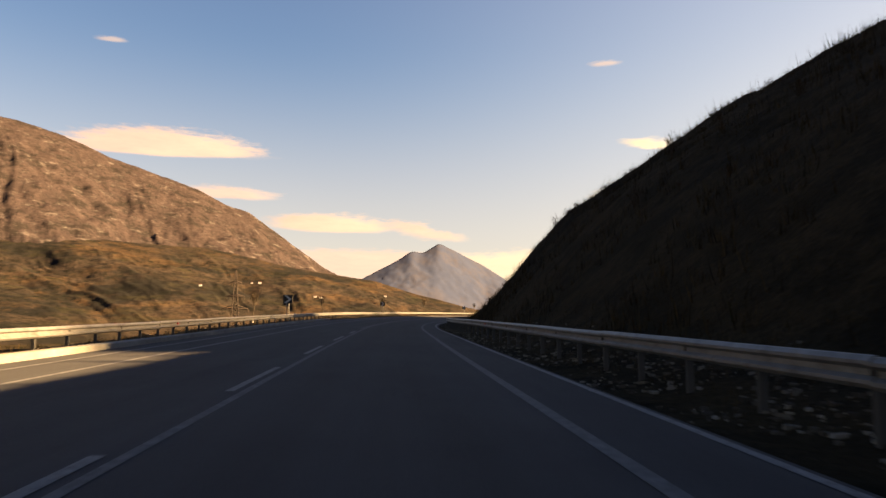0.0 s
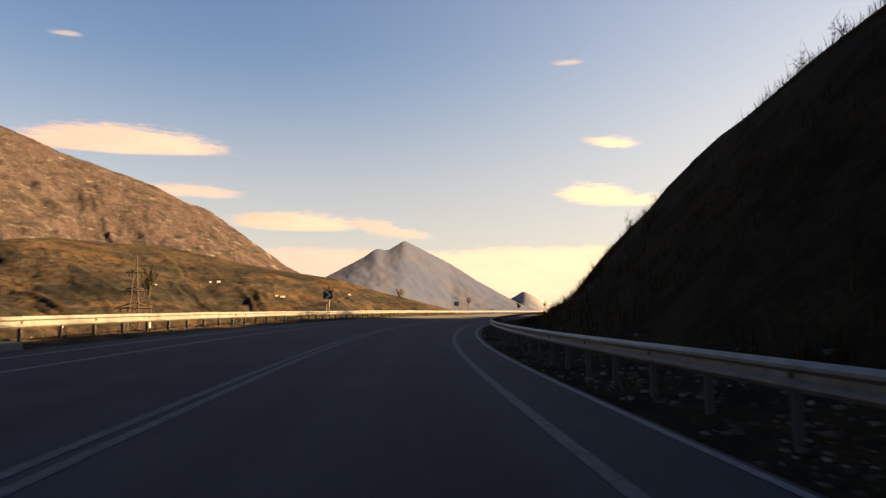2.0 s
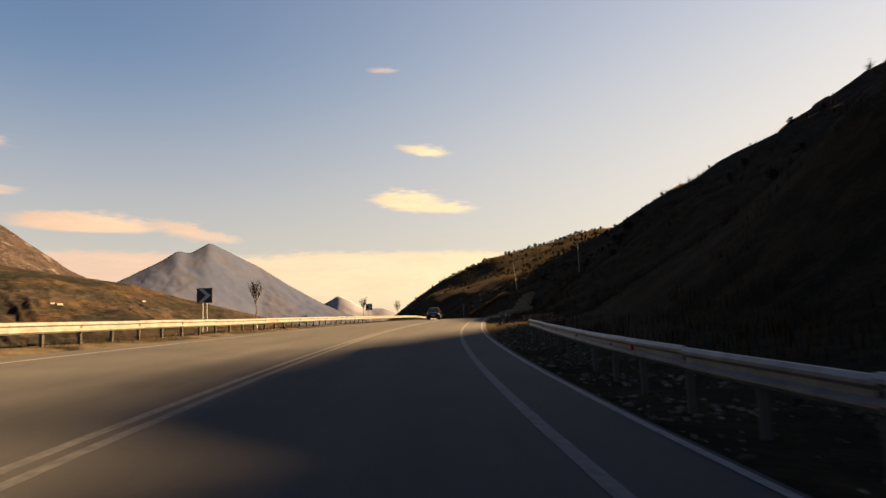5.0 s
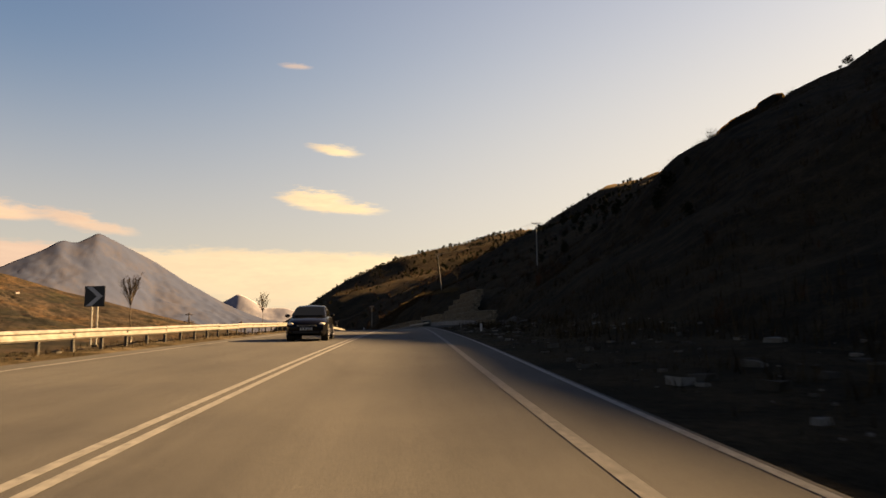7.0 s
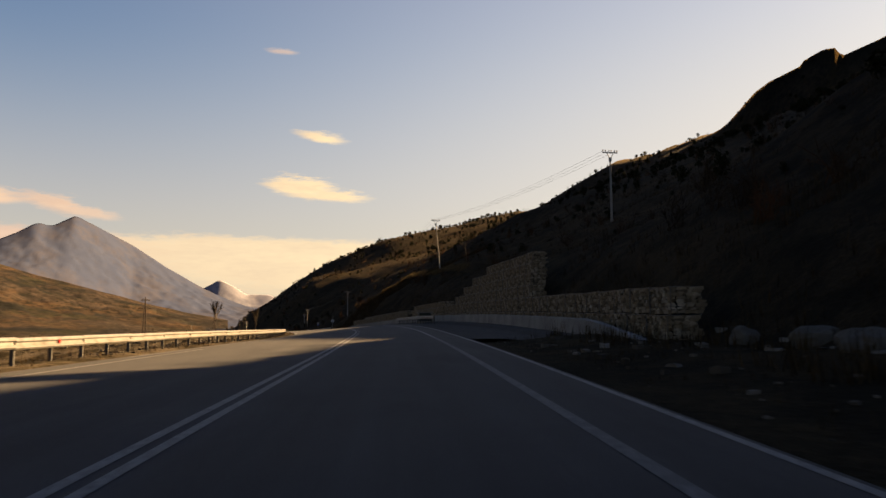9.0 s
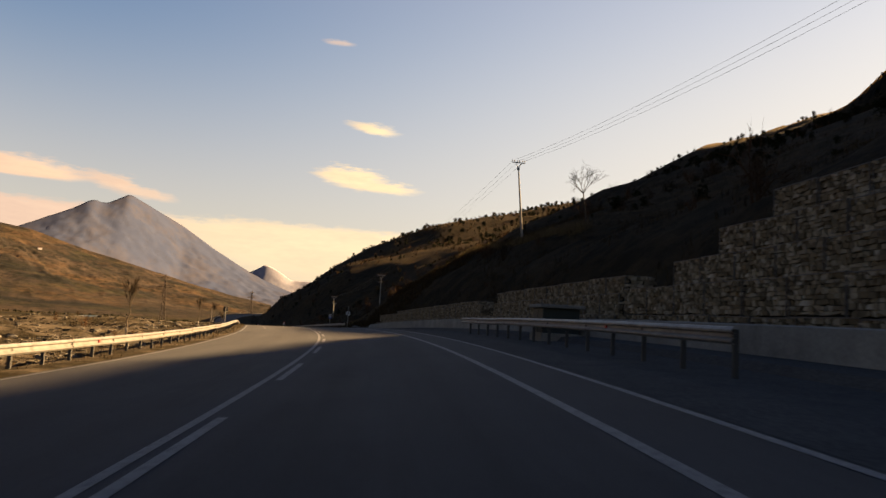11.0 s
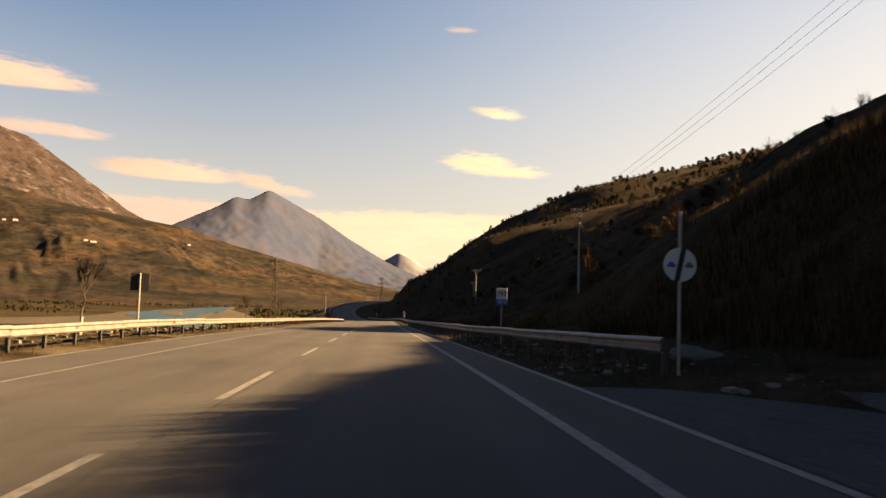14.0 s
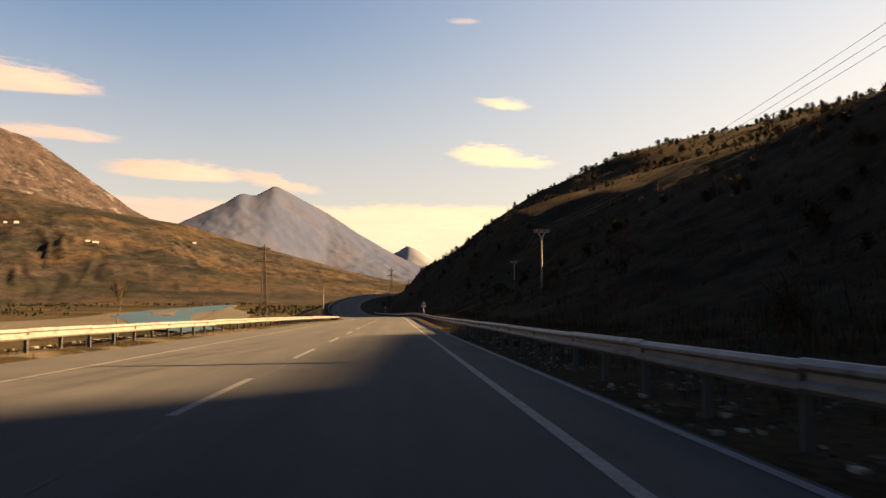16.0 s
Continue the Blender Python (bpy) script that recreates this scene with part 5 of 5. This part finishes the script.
M_BARS = mat("plate_bars", (0.031, 0.031, 0.0372), 0.6)


def loft(sections, material, name, parent, label=""):
    """Skin over cross-sections: (y, [(x, z), ...]) with equal counts."""
    V = [(x, y, z) for y, pts in sections for x, z in pts]
    n, m = len(sections), len(sections[0][1])
    F = grid_faces(n, m, True).tolist() + [list(range(m))[::-1], list(range((n - 1) * m, n * m))]
    ob = mesh_object(name, V, F, material, True, parent, label)
    ob.data.set_sharp_from_angle(angle=radians(28))
    return ob


def car(s, r):
    """Front at y = -2.1; the car meets the walk's way."""
    g = tagged(new("car"), "black compact hatchback car coming towards the viewer", "car")
    g.matrix_world = spot(s, r, 0.0, 2)

    def ring(w, z0, z1, top, waist=0.72):
        waist = min(waist, z1 - 0.14)
        half = [(w * 0.90, z0), (w * 0.97, z0 + 0.08), (w * 0.99, z0 + 0.2), (w, waist), (w * 0.985, waist + (z1 - waist) * 0.45), (top + (w - top) * 0.45, z1 - 0.045), (top, z1), (top * 0.5, z1 + 0.025)]
        return [(x, z) for x, z in half] + [(0, z1 + 0.032)] + [(-x, z) for x, z in half[::-1]]

    loft([(-2.10, ring(0.60, 0.30, 0.60, 0.40)), (-2.06, ring(0.72, 0.24, 0.66, 0.52)), (-1.95, ring(0.81, 0.20, 0.76, 0.60)), (-1.75, ring(0.855, 0.19, 0.84, 0.66)), (-1.45, ring(0.875, 0.18, 0.92, 0.70)), (-1.10, ring(0.882, 0.18, 0.99, 0.74)),
          (-0.7, ring(0.885, 0.18, 1.03, 0.80)), (0.6, ring(0.885, 0.18, 1.06, 0.81)), (1.5, ring(0.875, 0.2, 1.07, 0.80)), (1.85, ring(0.84, 0.24, 1.05, 0.74)), (2.02, ring(0.76, 0.28, 0.98, 0.66)), (2.08, ring(0.66, 0.34, 0.86, 0.56))], M_CARPAINT, "body", g)

    def cab(w0, w1, z0, z1):
        half = [(w0, z0), (w0 * 0.35 + w1 * 0.65, z0 + (z1 - z0) * 0.7), (w1, z1 - 0.03), (w1 * 0.88, z1), (w1 * 0.45, z1 + 0.025)]
        return half + [(0, z1 + 0.03)] + [(-x, z) for x, z in half[::-1]]

    loft([(-1.16, cab(0.74, 0.72, 0.98, 1.02)), (-0.75, cab(0.79, 0.68, 1.0, 1.26)), (-0.32, cab(0.80, 0.64, 1.02, 1.47)), (0.1, cab(0.80, 0.62, 1.02, 1.55)), (0.7, cab(0.80, 0.615, 1.02, 1.57)), (1.3, cab(0.79, 0.60, 1.02, 1.53)), (1.75, cab(0.77, 0.58, 1.02, 1.42)), (2.03, cab(0.72, 0.62, 1.0, 1.05))], M_CARPAINT, "cabin", g)
    part("grille_bar", box(bmesh.new(), -0.40, 0.40, -2.14, -2.10, 0.60, 0.615, 0.003), M_RIM, g, "thin chrome bar")
    part("bumper", box(bmesh.new(), -0.70, 0.70, -2.12, -1.98, 0.24, 0.42, 0.05), M_CARPAINT, g)
    bm = bmesh.new()
    q = [bm.verts.new(v) for v in ((-0.69, -1.10, 1.075), (0.69, -1.10, 1.075), (0.585, -0.36, 1.475), (-0.585, -0.36, 1.475))]
    bm.faces.new(q)
    bmesh.ops.translate(bm, verts=bm.verts[:], vec=(0, -0.03, 0.012))
    bmesh.ops.solidify(bm, geom=bm.faces[:], thickness=0.01)
    part("windscreen", bm, M_GLASS, g)
    for k in (-1, 1):
        bm = bmesh.new()
        q = [bm.verts.new(v) for v in ((k * 0.812, -0.75, 1.08), (k * 0.812, 1.5, 1.10), (k * 0.635, 1.3, 1.45), (k * 0.645, -0.3, 1.45))]
        bm.faces.new(q if k > 0 else q[::-1])
        bmesh.ops.solidify(bm, geom=bm.faces[:], thickness=0.01)
        part("side_window", bm, M_GLASS, g)
        bm = bmesh.new()
        bmesh.ops.create_uvsphere(bm, u_segments=14, v_segments=8, radius=1.0, matrix=Matrix.Translation((k * 0.66, -1.93, 0.68)) @ Matrix.Rotation(radians(24 * k), 4, "Z") @ Matrix.Diagonal((0.16, 0.10, 0.07, 1)))
        part("headlamp", bm, M_LAMP, g, "clear glass headlamp")
        bm = bmesh.new()
        bmesh.ops.create_uvsphere(bm, u_segments=12, v_segments=8, radius=1.0, matrix=Matrix.Translation((k * 0.98, -0.72, 1.08)) @ Matrix.Diagonal((0.12, 0.06, 0.08, 1)))
        part("mirror", bm, M_CARPAINT, g)
        for y in (-1.32, 1.32):
            part("wheel_arch", rod(bmesh.new(), (k * 0.60, y, 0.33), (k * 0.888, y, 0.33), 0.365, 0.365, 28), M_TYRE, g)
            w = part("wheel", rod(bmesh.new(), (k * 0.70, y, 0.31), (k * 0.895, y, 0.31), 0.30, 0.30, 24), M_TYRE, g)
            part("tyre", rod(bmesh.new(), (k * 0.69, y, 0.31), (k * 0.885, y, 0.31), 0.315, 0.315, 24), M_TYRE, w)
            bm = bmesh.new()
            for a in range(5):
                t = a * 2 * math.pi / 5
                rod(bm, (k * 0.90, y, 0.31), (k * 0.90, y + 0.2 * math.cos(t), 0.31 + 0.2 * math.sin(t)), 0.03, 0.04, 6)
            part("rim", bm, M_RIM, w)
    part("grille", box(bmesh.new(), -0.42, 0.42, -2.135, -2.05, 0.56, 0.66, 0.01), M_TYRE, g)
    part("air_intake", box(bmesh.new(), -0.55, 0.55, -2.13, -2.05, 0.28, 0.38, 0.01), M_TYRE, g)
    p = part("number_plate", box(bmesh.new(), -0.26, 0.26, -2.155, -2.12, 0.42, 0.53, 0.004), M_WHITE, g)
    for x in (-0.17, -0.05, 0.08, 0.18):
        part("bar", box(bmesh.new(), x - 0.03, x + 0.03, -2.160, -2.1555, 0.44, 0.51), M_BARS, p)
    return g


car(240.7, -1.9)

# ---- stones and boulders ----
M_STONE = matte("pale_stone", (0.124, 0.112, 0.093), 0.92)
_st = noise_of(M_STONE, 2.5, 6, 0.7)
_sr = M_STONE.node_tree.nodes.new("ShaderNodeNewGeometry")
base(M_STONE, mix(M_STONE, ramp(M_STONE, _sr.outputs["Random Per Island"], [(0.0, (0.0279, 0.0242, 0.0186)), (0.6, (0.062, 0.0558, 0.0446)), (1.0, (0.13, 0.121, 0.105))]),
                  ramp(M_STONE, _st, [(0.3, (0.65, 0.65, 0.65)), (0.7, (1.15, 1.15, 1.15))]), 1.0, "MULTIPLY"))
bump(M_STONE, _st, 0.6, 0.05)


def field(grid, s, r):
    """World places on a terrain grid at (s, r), bilinear."""
    ss, rr, w = grid
    flip = rr[0] > rr[-1]
    R_ = -rr if flip else rr
    q = -r if flip else r
    i = np.clip(np.searchsorted(ss, s) - 1, 0, len(ss) - 2)
    j = np.clip(np.searchsorted(R_, q) - 1, 0, len(R_) - 2)
    u = ((s - ss[i]) / (ss[i + 1] - ss[i]))[:, None]
    v = ((q - R_[j]) / (R_[j + 1] - R_[j]))[:, None]
    return (w[i, j] * (1-u) + w[i+1, j] * u) * (1-v) + (w[i, j+1] * (1-u) + w[i+1, j+1] * u) * v


def boulder(s, r, size, seed):
    rng = np.random.default_rng(seed)
    bm = bmesh.new()
    bmesh.ops.create_icosphere(bm, subdivisions=3, radius=1.0)
    o = Vector(rng.uniform(0, 50, 3))
    for v in bm.verts:
        k = 1 + 0.35 * noise.fractal(v.co * 0.9 + o, 1, 2, 4)
        v.co = Vector((v.co.x * size[0], v.co.y * size[1], v.co.z * size[2])) * k
    ob = new("boulder", bpy.data.meshes.new("boulder"))
    bm.to_mesh(ob.data)
    bm.free()
    ob.data.materials.append(M_STONE)
    p = field((SLOPE if r > 0 else BANK)[0], np.array([s]), np.array([r]))[0]
    ob.matrix_world = pose(*p, rng.uniform(-15, 15), rng.uniform(-15, 15), rng.uniform(0, 360))
    return tagged(ob, "rough grey boulder lying on the verge", "boulder", "boulders beside the road")


for k, (s, r, q) in enumerate([(282, 12.4, (0.7, 0.9, 0.5)), (279, 13.2, (0.9, 0.7, 0.45)), (285, 13.0, (0.5, 0.6, 0.4)), (276, 11.8, (0.5, 0.5, 0.3)), (288, 12.6, (0.5, 0.5, 0.45)), (272, 12.8, (0.7, 0.8, 0.3)),
                               (431, 9.6, (0.6, 0.8, 0.25)), (447, 8.6, (0.35, 0.4, 0.2)), (412, -13.5, (0.4, 0.5, 0.25)), (405, -14.2, (0.35, 0.4, 0.25)), (385, -16.5, (0.35, 0.4, 0.2)), (435, -12.2, (0.3, 0.4, 0.2))]):
    boulder(s, r, q, 500 + k)


M_LITTER = matte("pale_leaf_litter", (0.10, 0.09, 0.07), 0.95)
_sr = M_LITTER.node_tree.nodes.new("ShaderNodeNewGeometry")
base(M_LITTER, ramp(M_LITTER, _sr.outputs["Random Per Island"], [(0.0, (0.020, 0.017, 0.013)), (0.55, (0.055, 0.048, 0.038)), (0.85, (0.10, 0.092, 0.075)), (1.0, (0.15, 0.14, 0.12))]))


def rubble(name, grid, n, s0, s1, r0, r1, lo, hi, seed, label, material=M_STONE, clump=False):
    rng = np.random.default_rng(seed)
    s, r = rng.uniform(s0, s1, n), rng.uniform(r0, r1, n)
    p = field(grid, s, r)
    size = (lo + (hi - lo) * rng.random(n) ** 3)[:, None] * rng.uniform(0.6, 1.3, (n, 3)) * np.array((1, 1, 0.6))
    if clump:
        keep = np.array([noise.noise(Vector((x_ * 0.55, y_ * 0.55, seed))) > -0.08 for x_, y_ in p[:, :2]])
        p, size = p[keep], size[keep]
    v, f = stone_soup(rng, p + np.array((0, 0, 0.01)), size)
    return tagged(mesh_object(name, v, f, material), label, "stones", kind="stuff")


rubble("stones", SLOPE[0], 2600, -20, 190, 6.2, 9.0, 0.03, 0.13, 1, "pale stones and dry leaves scattered under the guard rail")
rubble("leaf_litter", SLOPE[0], 15000, -15, 186, 5.6, 8.6, 0.03, 0.13, 21, "pale dry leaves and pebbles lying in drifts under the guard rail", M_LITTER, True)
rubble("leaf_litter", SLOPE[0], 6000, 428, 600, 5.6, 8.4, 0.03, 0.12, 22, "pale dry leaves and pebbles under the guard rail", M_LITTER, True)
rubble("stones", SLOPE[0], 900, 190, 296, 6.2, 13.5, 0.04, 0.4, 2, "loose stones on the bare verge")
rubble("stones", SLOPE[0], 1500, 426, 620, 6.2, 10.5, 0.03, 0.25, 3, "pale stones scattered under the guard rail")
rubble("rubble", BANK[0], 26000, 300, 520, -50, -8.4, 0.06, 0.40, 4, "field of pale rubble and stones beyond the guard rail")
rubble("stones", BANK[0], 1500, -40, 300, -12, -6.8, 0.03, 0.2, 5, "stones among the grass of the verge")

# ---- dry grass and bare shrubs ----
M_GRASS = matte("dry_grass_blades", (0.072, 0.054, 0.0252), 0.9)
_gr = M_GRASS.node_tree.nodes.new("ShaderNodeNewGeometry")
base(M_GRASS, ramp(M_GRASS, _gr.outputs["Random Per Island"], [(0.0, (0.0063, 0.00405, 0.0018)), (0.5, (0.0198, 0.0121, 0.0054)), (0.85, (0.0495, 0.0324, 0.0144)), (1.0, (0.0099, 0.0099, 0.0036))]))


def blades(name, p, rng, per, lo, hi, spread, material, label, category="grass", wide=0.012, lean=0.35):
    n = len(p)
    b0 = np.repeat(p, per, 0)
    m = len(b0)
    h = (lo + (hi - lo) * rng.random(m) ** 1.6)[:, None]
    a = rng.uniform(0, 2 * np.pi, m)
    b0 = b0 + np.stack([np.cos(a), np.sin(a), np.zeros(m)], 1) * (spread * rng.random(m))[:, None] - np.array((0, 0, 0.06))
    tip = b0 + h * np.stack([np.cos(a) * lean * rng.random(m), np.sin(a) * lean * rng.random(m), np.ones(m)], 1)
    c = rng.uniform(0, 2 * np.pi, m)
    side = np.stack([np.cos(c), np.sin(c), np.zeros(m)], 1) * (wide * (0.6 + h * 0.8))
    V = np.stack([b0 - side, b0 + side, tip], 1).reshape(-1, 3)
    me = bpy.data.meshes.new(name)
    me.vertices.add(len(V))
    me.vertices.foreach_set("co", V.ravel())
    me.loops.add(3 * m)
    me.loops.foreach_set("vertex_index", np.arange(3 * m))
    me.polygons.add(m)
    me.polygons.foreach_set("loop_start", np.arange(0, 3 * m, 3))
    me.materials.append(material)
    me.update()
    me.validate()
    return tagged(new(name, me), label, category, kind="stuff")


rng = np.random.default_rng(11)


def scatter(grid, n, s0, s1, r0, r1, thin=0.0, power=1.0):
    s = rng.uniform(s0, s1, n)
    r = r0 + (r1 - r0) * rng.random(n) ** power
    p = field(grid, s, r)
    if thin:
        keep = np.array([noise.noise(Vector((x * 0.12, y * 0.12, 3.0))) > thin * 0.5 - 0.3 * rng.random() for x, y in p[:, :2]])
        p = p[keep]
    return p


blades("dry_grass", scatter(SLOPE[0], 21000, -10, 300, 8.5, 60, 0.15, 1.3), rng, 9, 0.2, 0.8, 0.35, M_GRASS, "tall dry grass on the steep hillside", wide=0.014)
blades("dry_grass", scatter(SLOPE[0], 21000, 290, 640, 12.6, 80, 0.15, 1.4), rng, 8, 0.2, 0.8, 0.35, M_GRASS, "tall dry grass above the gabion wall", wide=0.016)
blades("dry_grass", scatter(SLOPE[0], 5000, 420, 446, 11, 45), rng, 9, 0.3, 1.0, 0.4, M_GRASS, "tall dry grass on the brow behind the end of the gabion wall", wide=0.018)
blades("dry_grass", scatter(SLOPE[0], 5000, 425, 640, 6.5, 14), rng, 8, 0.1, 0.45, 0.25, M_GRASS, "short dry grass behind the guard rail")
blades("dry_grass", scatter(SLOPE[0], 3000, -20, 298, 6.4, 10), rng, 7, 0.06, 0.3, 0.22, M_GRASS, "short dry grass and weeds under the guard rail")
blades("dry_grass", scatter(BANK[0], 9000, -40, 560, -14, -6.5), rng, 8, 0.06, 0.32, 0.22, M_GRASS, "short dry grass along the valley verge")
blades("dry_grass", scatter(BANK[0], 5000, 200, 700, -60, -14, 0.3), rng, 8, 0.1, 0.5, 0.5, M_GRASS, "dry grass on the bank towards the river")


# dry grass whose paleness paints in the sun's rim light along the edges
M_SUN_STRAW = matte("sunlit_straw_grass", (0.06, 0.045, 0.022), 0.9)
_gr = M_SUN_STRAW.node_tree.nodes.new("ShaderNodeNewGeometry")
base(M_SUN_STRAW, ramp(M_SUN_STRAW, _gr.outputs["Random Per Island"], [(0.0, (0.030, 0.021, 0.010)), (0.6, (0.070, 0.050, 0.025)), (1.0, (0.11, 0.083, 0.045))]))


def along_line(grid, n, line, width):
    """Places on the terrain scattered about a line of (s, r)."""
    t = rng.uniform(0, len(line) - 1, n)
    s = np.interp(t, np.arange(len(line)), [q_[0] for q_ in line]) + rng.normal(0, width * 0.5, n)
    r = np.interp(t, np.arange(len(line)), [q_[1] for q_ in line]) + rng.normal(0, width, n)
    return field(grid, s, r)


blades("sunlit_straw", along_line(SLOPE[0], 3600, [(390, 26), (410, 26), (430, 26), (448, 26.3), (460, 26.5), (470, 26.5), (474, 25.5), (474.5, 22), (473, 18), (471, 13)], 0.5), rng, 11, 0.4, 1.2, 0.3, M_SUN_STRAW,
       "straw grass in painted sunlit tones on the cut bank brow", wide=0.014)
blades("sunlit_straw", along_line(SLOPE[0], 900, [(150, 22), (158, 26), (164, 32), (170, 40), (176, 52)], 1.2), rng, 7, 0.5, 1.5, 0.4, M_SUN_STRAW, "grass stalks in painted sunlit tones along the shoulder of the hill", wide=0.012)
blades("grass_stalks", scatter(SLOPE[0], 2600, -10, 200, 22, 75, 0.2), rng, 6, 0.5, 1.7, 0.5, M_GRASS, "tall thin dead stalks standing out on the crest", wide=0.009, lean=0.5)


def shrub_mesh(seed, leafy):
    """Upright sprays of thin twigs, with small leaves where it is evergreen; unit height."""
    q = np.random.default_rng(seed)
    V, F = [], []

    def twig(p, e_, w):
        n0 = len(V)
        side = np.cross(e_ - p, q.normal(0, 1, 3))
        side = side / (np.linalg.norm(side) + 1e-9) * w
        V.extend([p - side, p + side, e_])
        F.append((n0, n0 + 1, n0 + 2))

    for k in range(8 if leafy else 13):
        a, lean = q.uniform(0, 2 * math.pi), q.uniform(0.05, 0.95)
        d = np.array((math.cos(a) * lean * 0.75, math.sin(a) * lean * 0.75, 1.0 - 0.55 * lean * lean)) * q.uniform(0.6, 1.0)
        root = np.array((q.normal(0, 0.12), q.normal(0, 0.12), -0.08))
        twig(root, d, 0.016)
        for _ in range(4 if leafy else 7):
            t = q.uniform(0.2, 0.98)
            c = root + (d - root) * t
            e_ = (d - root) * q.uniform(0.1, 0.3) + q.normal(0, 0.15, 3)
            twig(c, c + e_, 0.010)
            c2 = c + e_ * q.uniform(0.3, 0.8)
            twig(c2, c2 + e_ * 0.4 + q.normal(0, 0.10, 3), 0.008)
    if leafy:
        for k in range(150):
            c = q.normal(0, 1, 3)
            c = c / np.linalg.norm(c) * q.uniform(0.25, 1.0) * np.array((0.42, 0.42, 0.46)) + np.array((0, 0, 0.55))
            a, b_ = q.normal(0, 0.07, 3), q.normal(0, 0.07, 3)
            n0 = len(V)
            V.extend([c - a, c + b_, c + a])
            F.append((n0, n0 + 1, n0 + 2))
    return np.array(V), F


M_LEAF = matte("dull_evergreen_leaves", (0.008, 0.0088, 0.004), 0.9)
M_SHRUB = matte("brown_shrub_twigs", (0.0182, 0.0112, 0.0063), 0.95)
_sw = noise_of(M_SHRUB, 0.09, 4, 0.6)
base(M_SHRUB, ramp(M_SHRUB, _sw, [(0.35, (0.0116, 0.0084, 0.00525)), (0.52, (0.0273, 0.0168, 0.00945)), (0.68, (0.0525, 0.0231, 0.0105))]))


def shrubs(p, lo, hi, leafy, seed, label):
    q = np.random.default_rng(seed)
    base_shapes = [shrub_mesh(seed * 10 + k, leafy) for k in range(4)]
    V, F, off = [], [], 0
    for k, c in enumerate(p):
        v, f = base_shapes[k % 4]
        a = q.uniform(0, 6.28)
        sc = lo + (hi - lo) * q.random() ** 2
        rot = np.array(((math.cos(a), -math.sin(a), 0), (math.sin(a), math.cos(a), 0), (0, 0, 1)))
        V.append((v * np.array((sc, sc, sc * q.uniform(0.8, 1.3)))) @ rot.T + c)
        F += [tuple(i + off for i in g) for g in f]
        off += len(v)
    return tagged(mesh_object("shrubs", np.concatenate(V), F, M_LEAF if leafy else M_SHRUB), label, "shrubs", kind="stuff")


shrubs(scatter(SLOPE[0], 1600, -20, 300, 12, 120, 0.15), 0.3, 1.4, False, 3, "bare brown shrubs scattered over the hillside")
shrubs(scatter(SLOPE[0], 4600, 290, 900, 15, 255, 0.15), 0.4, 2.6, False, 4, "bare brown shrubs and saplings over the hillside")
shrubs(scatter(SLOPE[0], 1100, 180, 900, 24, 130, 0.2), 0.5, 2.4, True, 5, "dark evergreen bushes on the hillside")
shrubs(scatter(SLOPE[0], 2600, 300, 940, 110, 259, 0.1), 0.7, 3.6, True, 12, "dark evergreen bushes along the crest of the hill")
shrubs(scatter(BANK[0], 260, 250, 900, -100, -13), 0.4, 1.5, False, 6, "low bare bushes towards the river")

q = np.random.default_rng(21)
vx, vy = q.uniform(-900, 60, 1500), q.uniform(250, 2600, 1500)
gz = np.array([-14.3 + 0.7 * noise.fractal(Vector((x_ * 0.004 + 5.5, y_ * 0.004 - 5.5, 5.5)), 0.9, 2.1, 4) for x_, y_ in zip(vx, vy)])
vx = np.concatenate([vx, q.uniform(55, 140, 420), q.uniform(-260, 60, 420), q.uniform(-330, -70, 260)])
vy = np.concatenate([vy, q.uniform(980, 1330, 420), q.uniform(1360, 1560, 420), q.uniform(1060, 1300, 260)])
gz = np.concatenate([gz, np.full(1100, -14.0)])
far_enough = np.min(np.hypot(vx[:, None] - _pts[None, :, 0], vy[:, None] - _pts[None, :, 1]), axis=1) > 60
wet = (vx > -75) & (vx < 56) & (vy > 840) & (vy < 1350)
lane = np.array([noise.noise(Vector((x_ * 0.006, y_ * 0.012, 8.0))) > -0.15 for x_, y_ in zip(vx, vy)])
shrubs(np.stack([vx, vy, gz], 1)[far_enough & lane & ~wet], 1.2, 3.6, True, 8, "dark hedges and thickets between the valley fields")
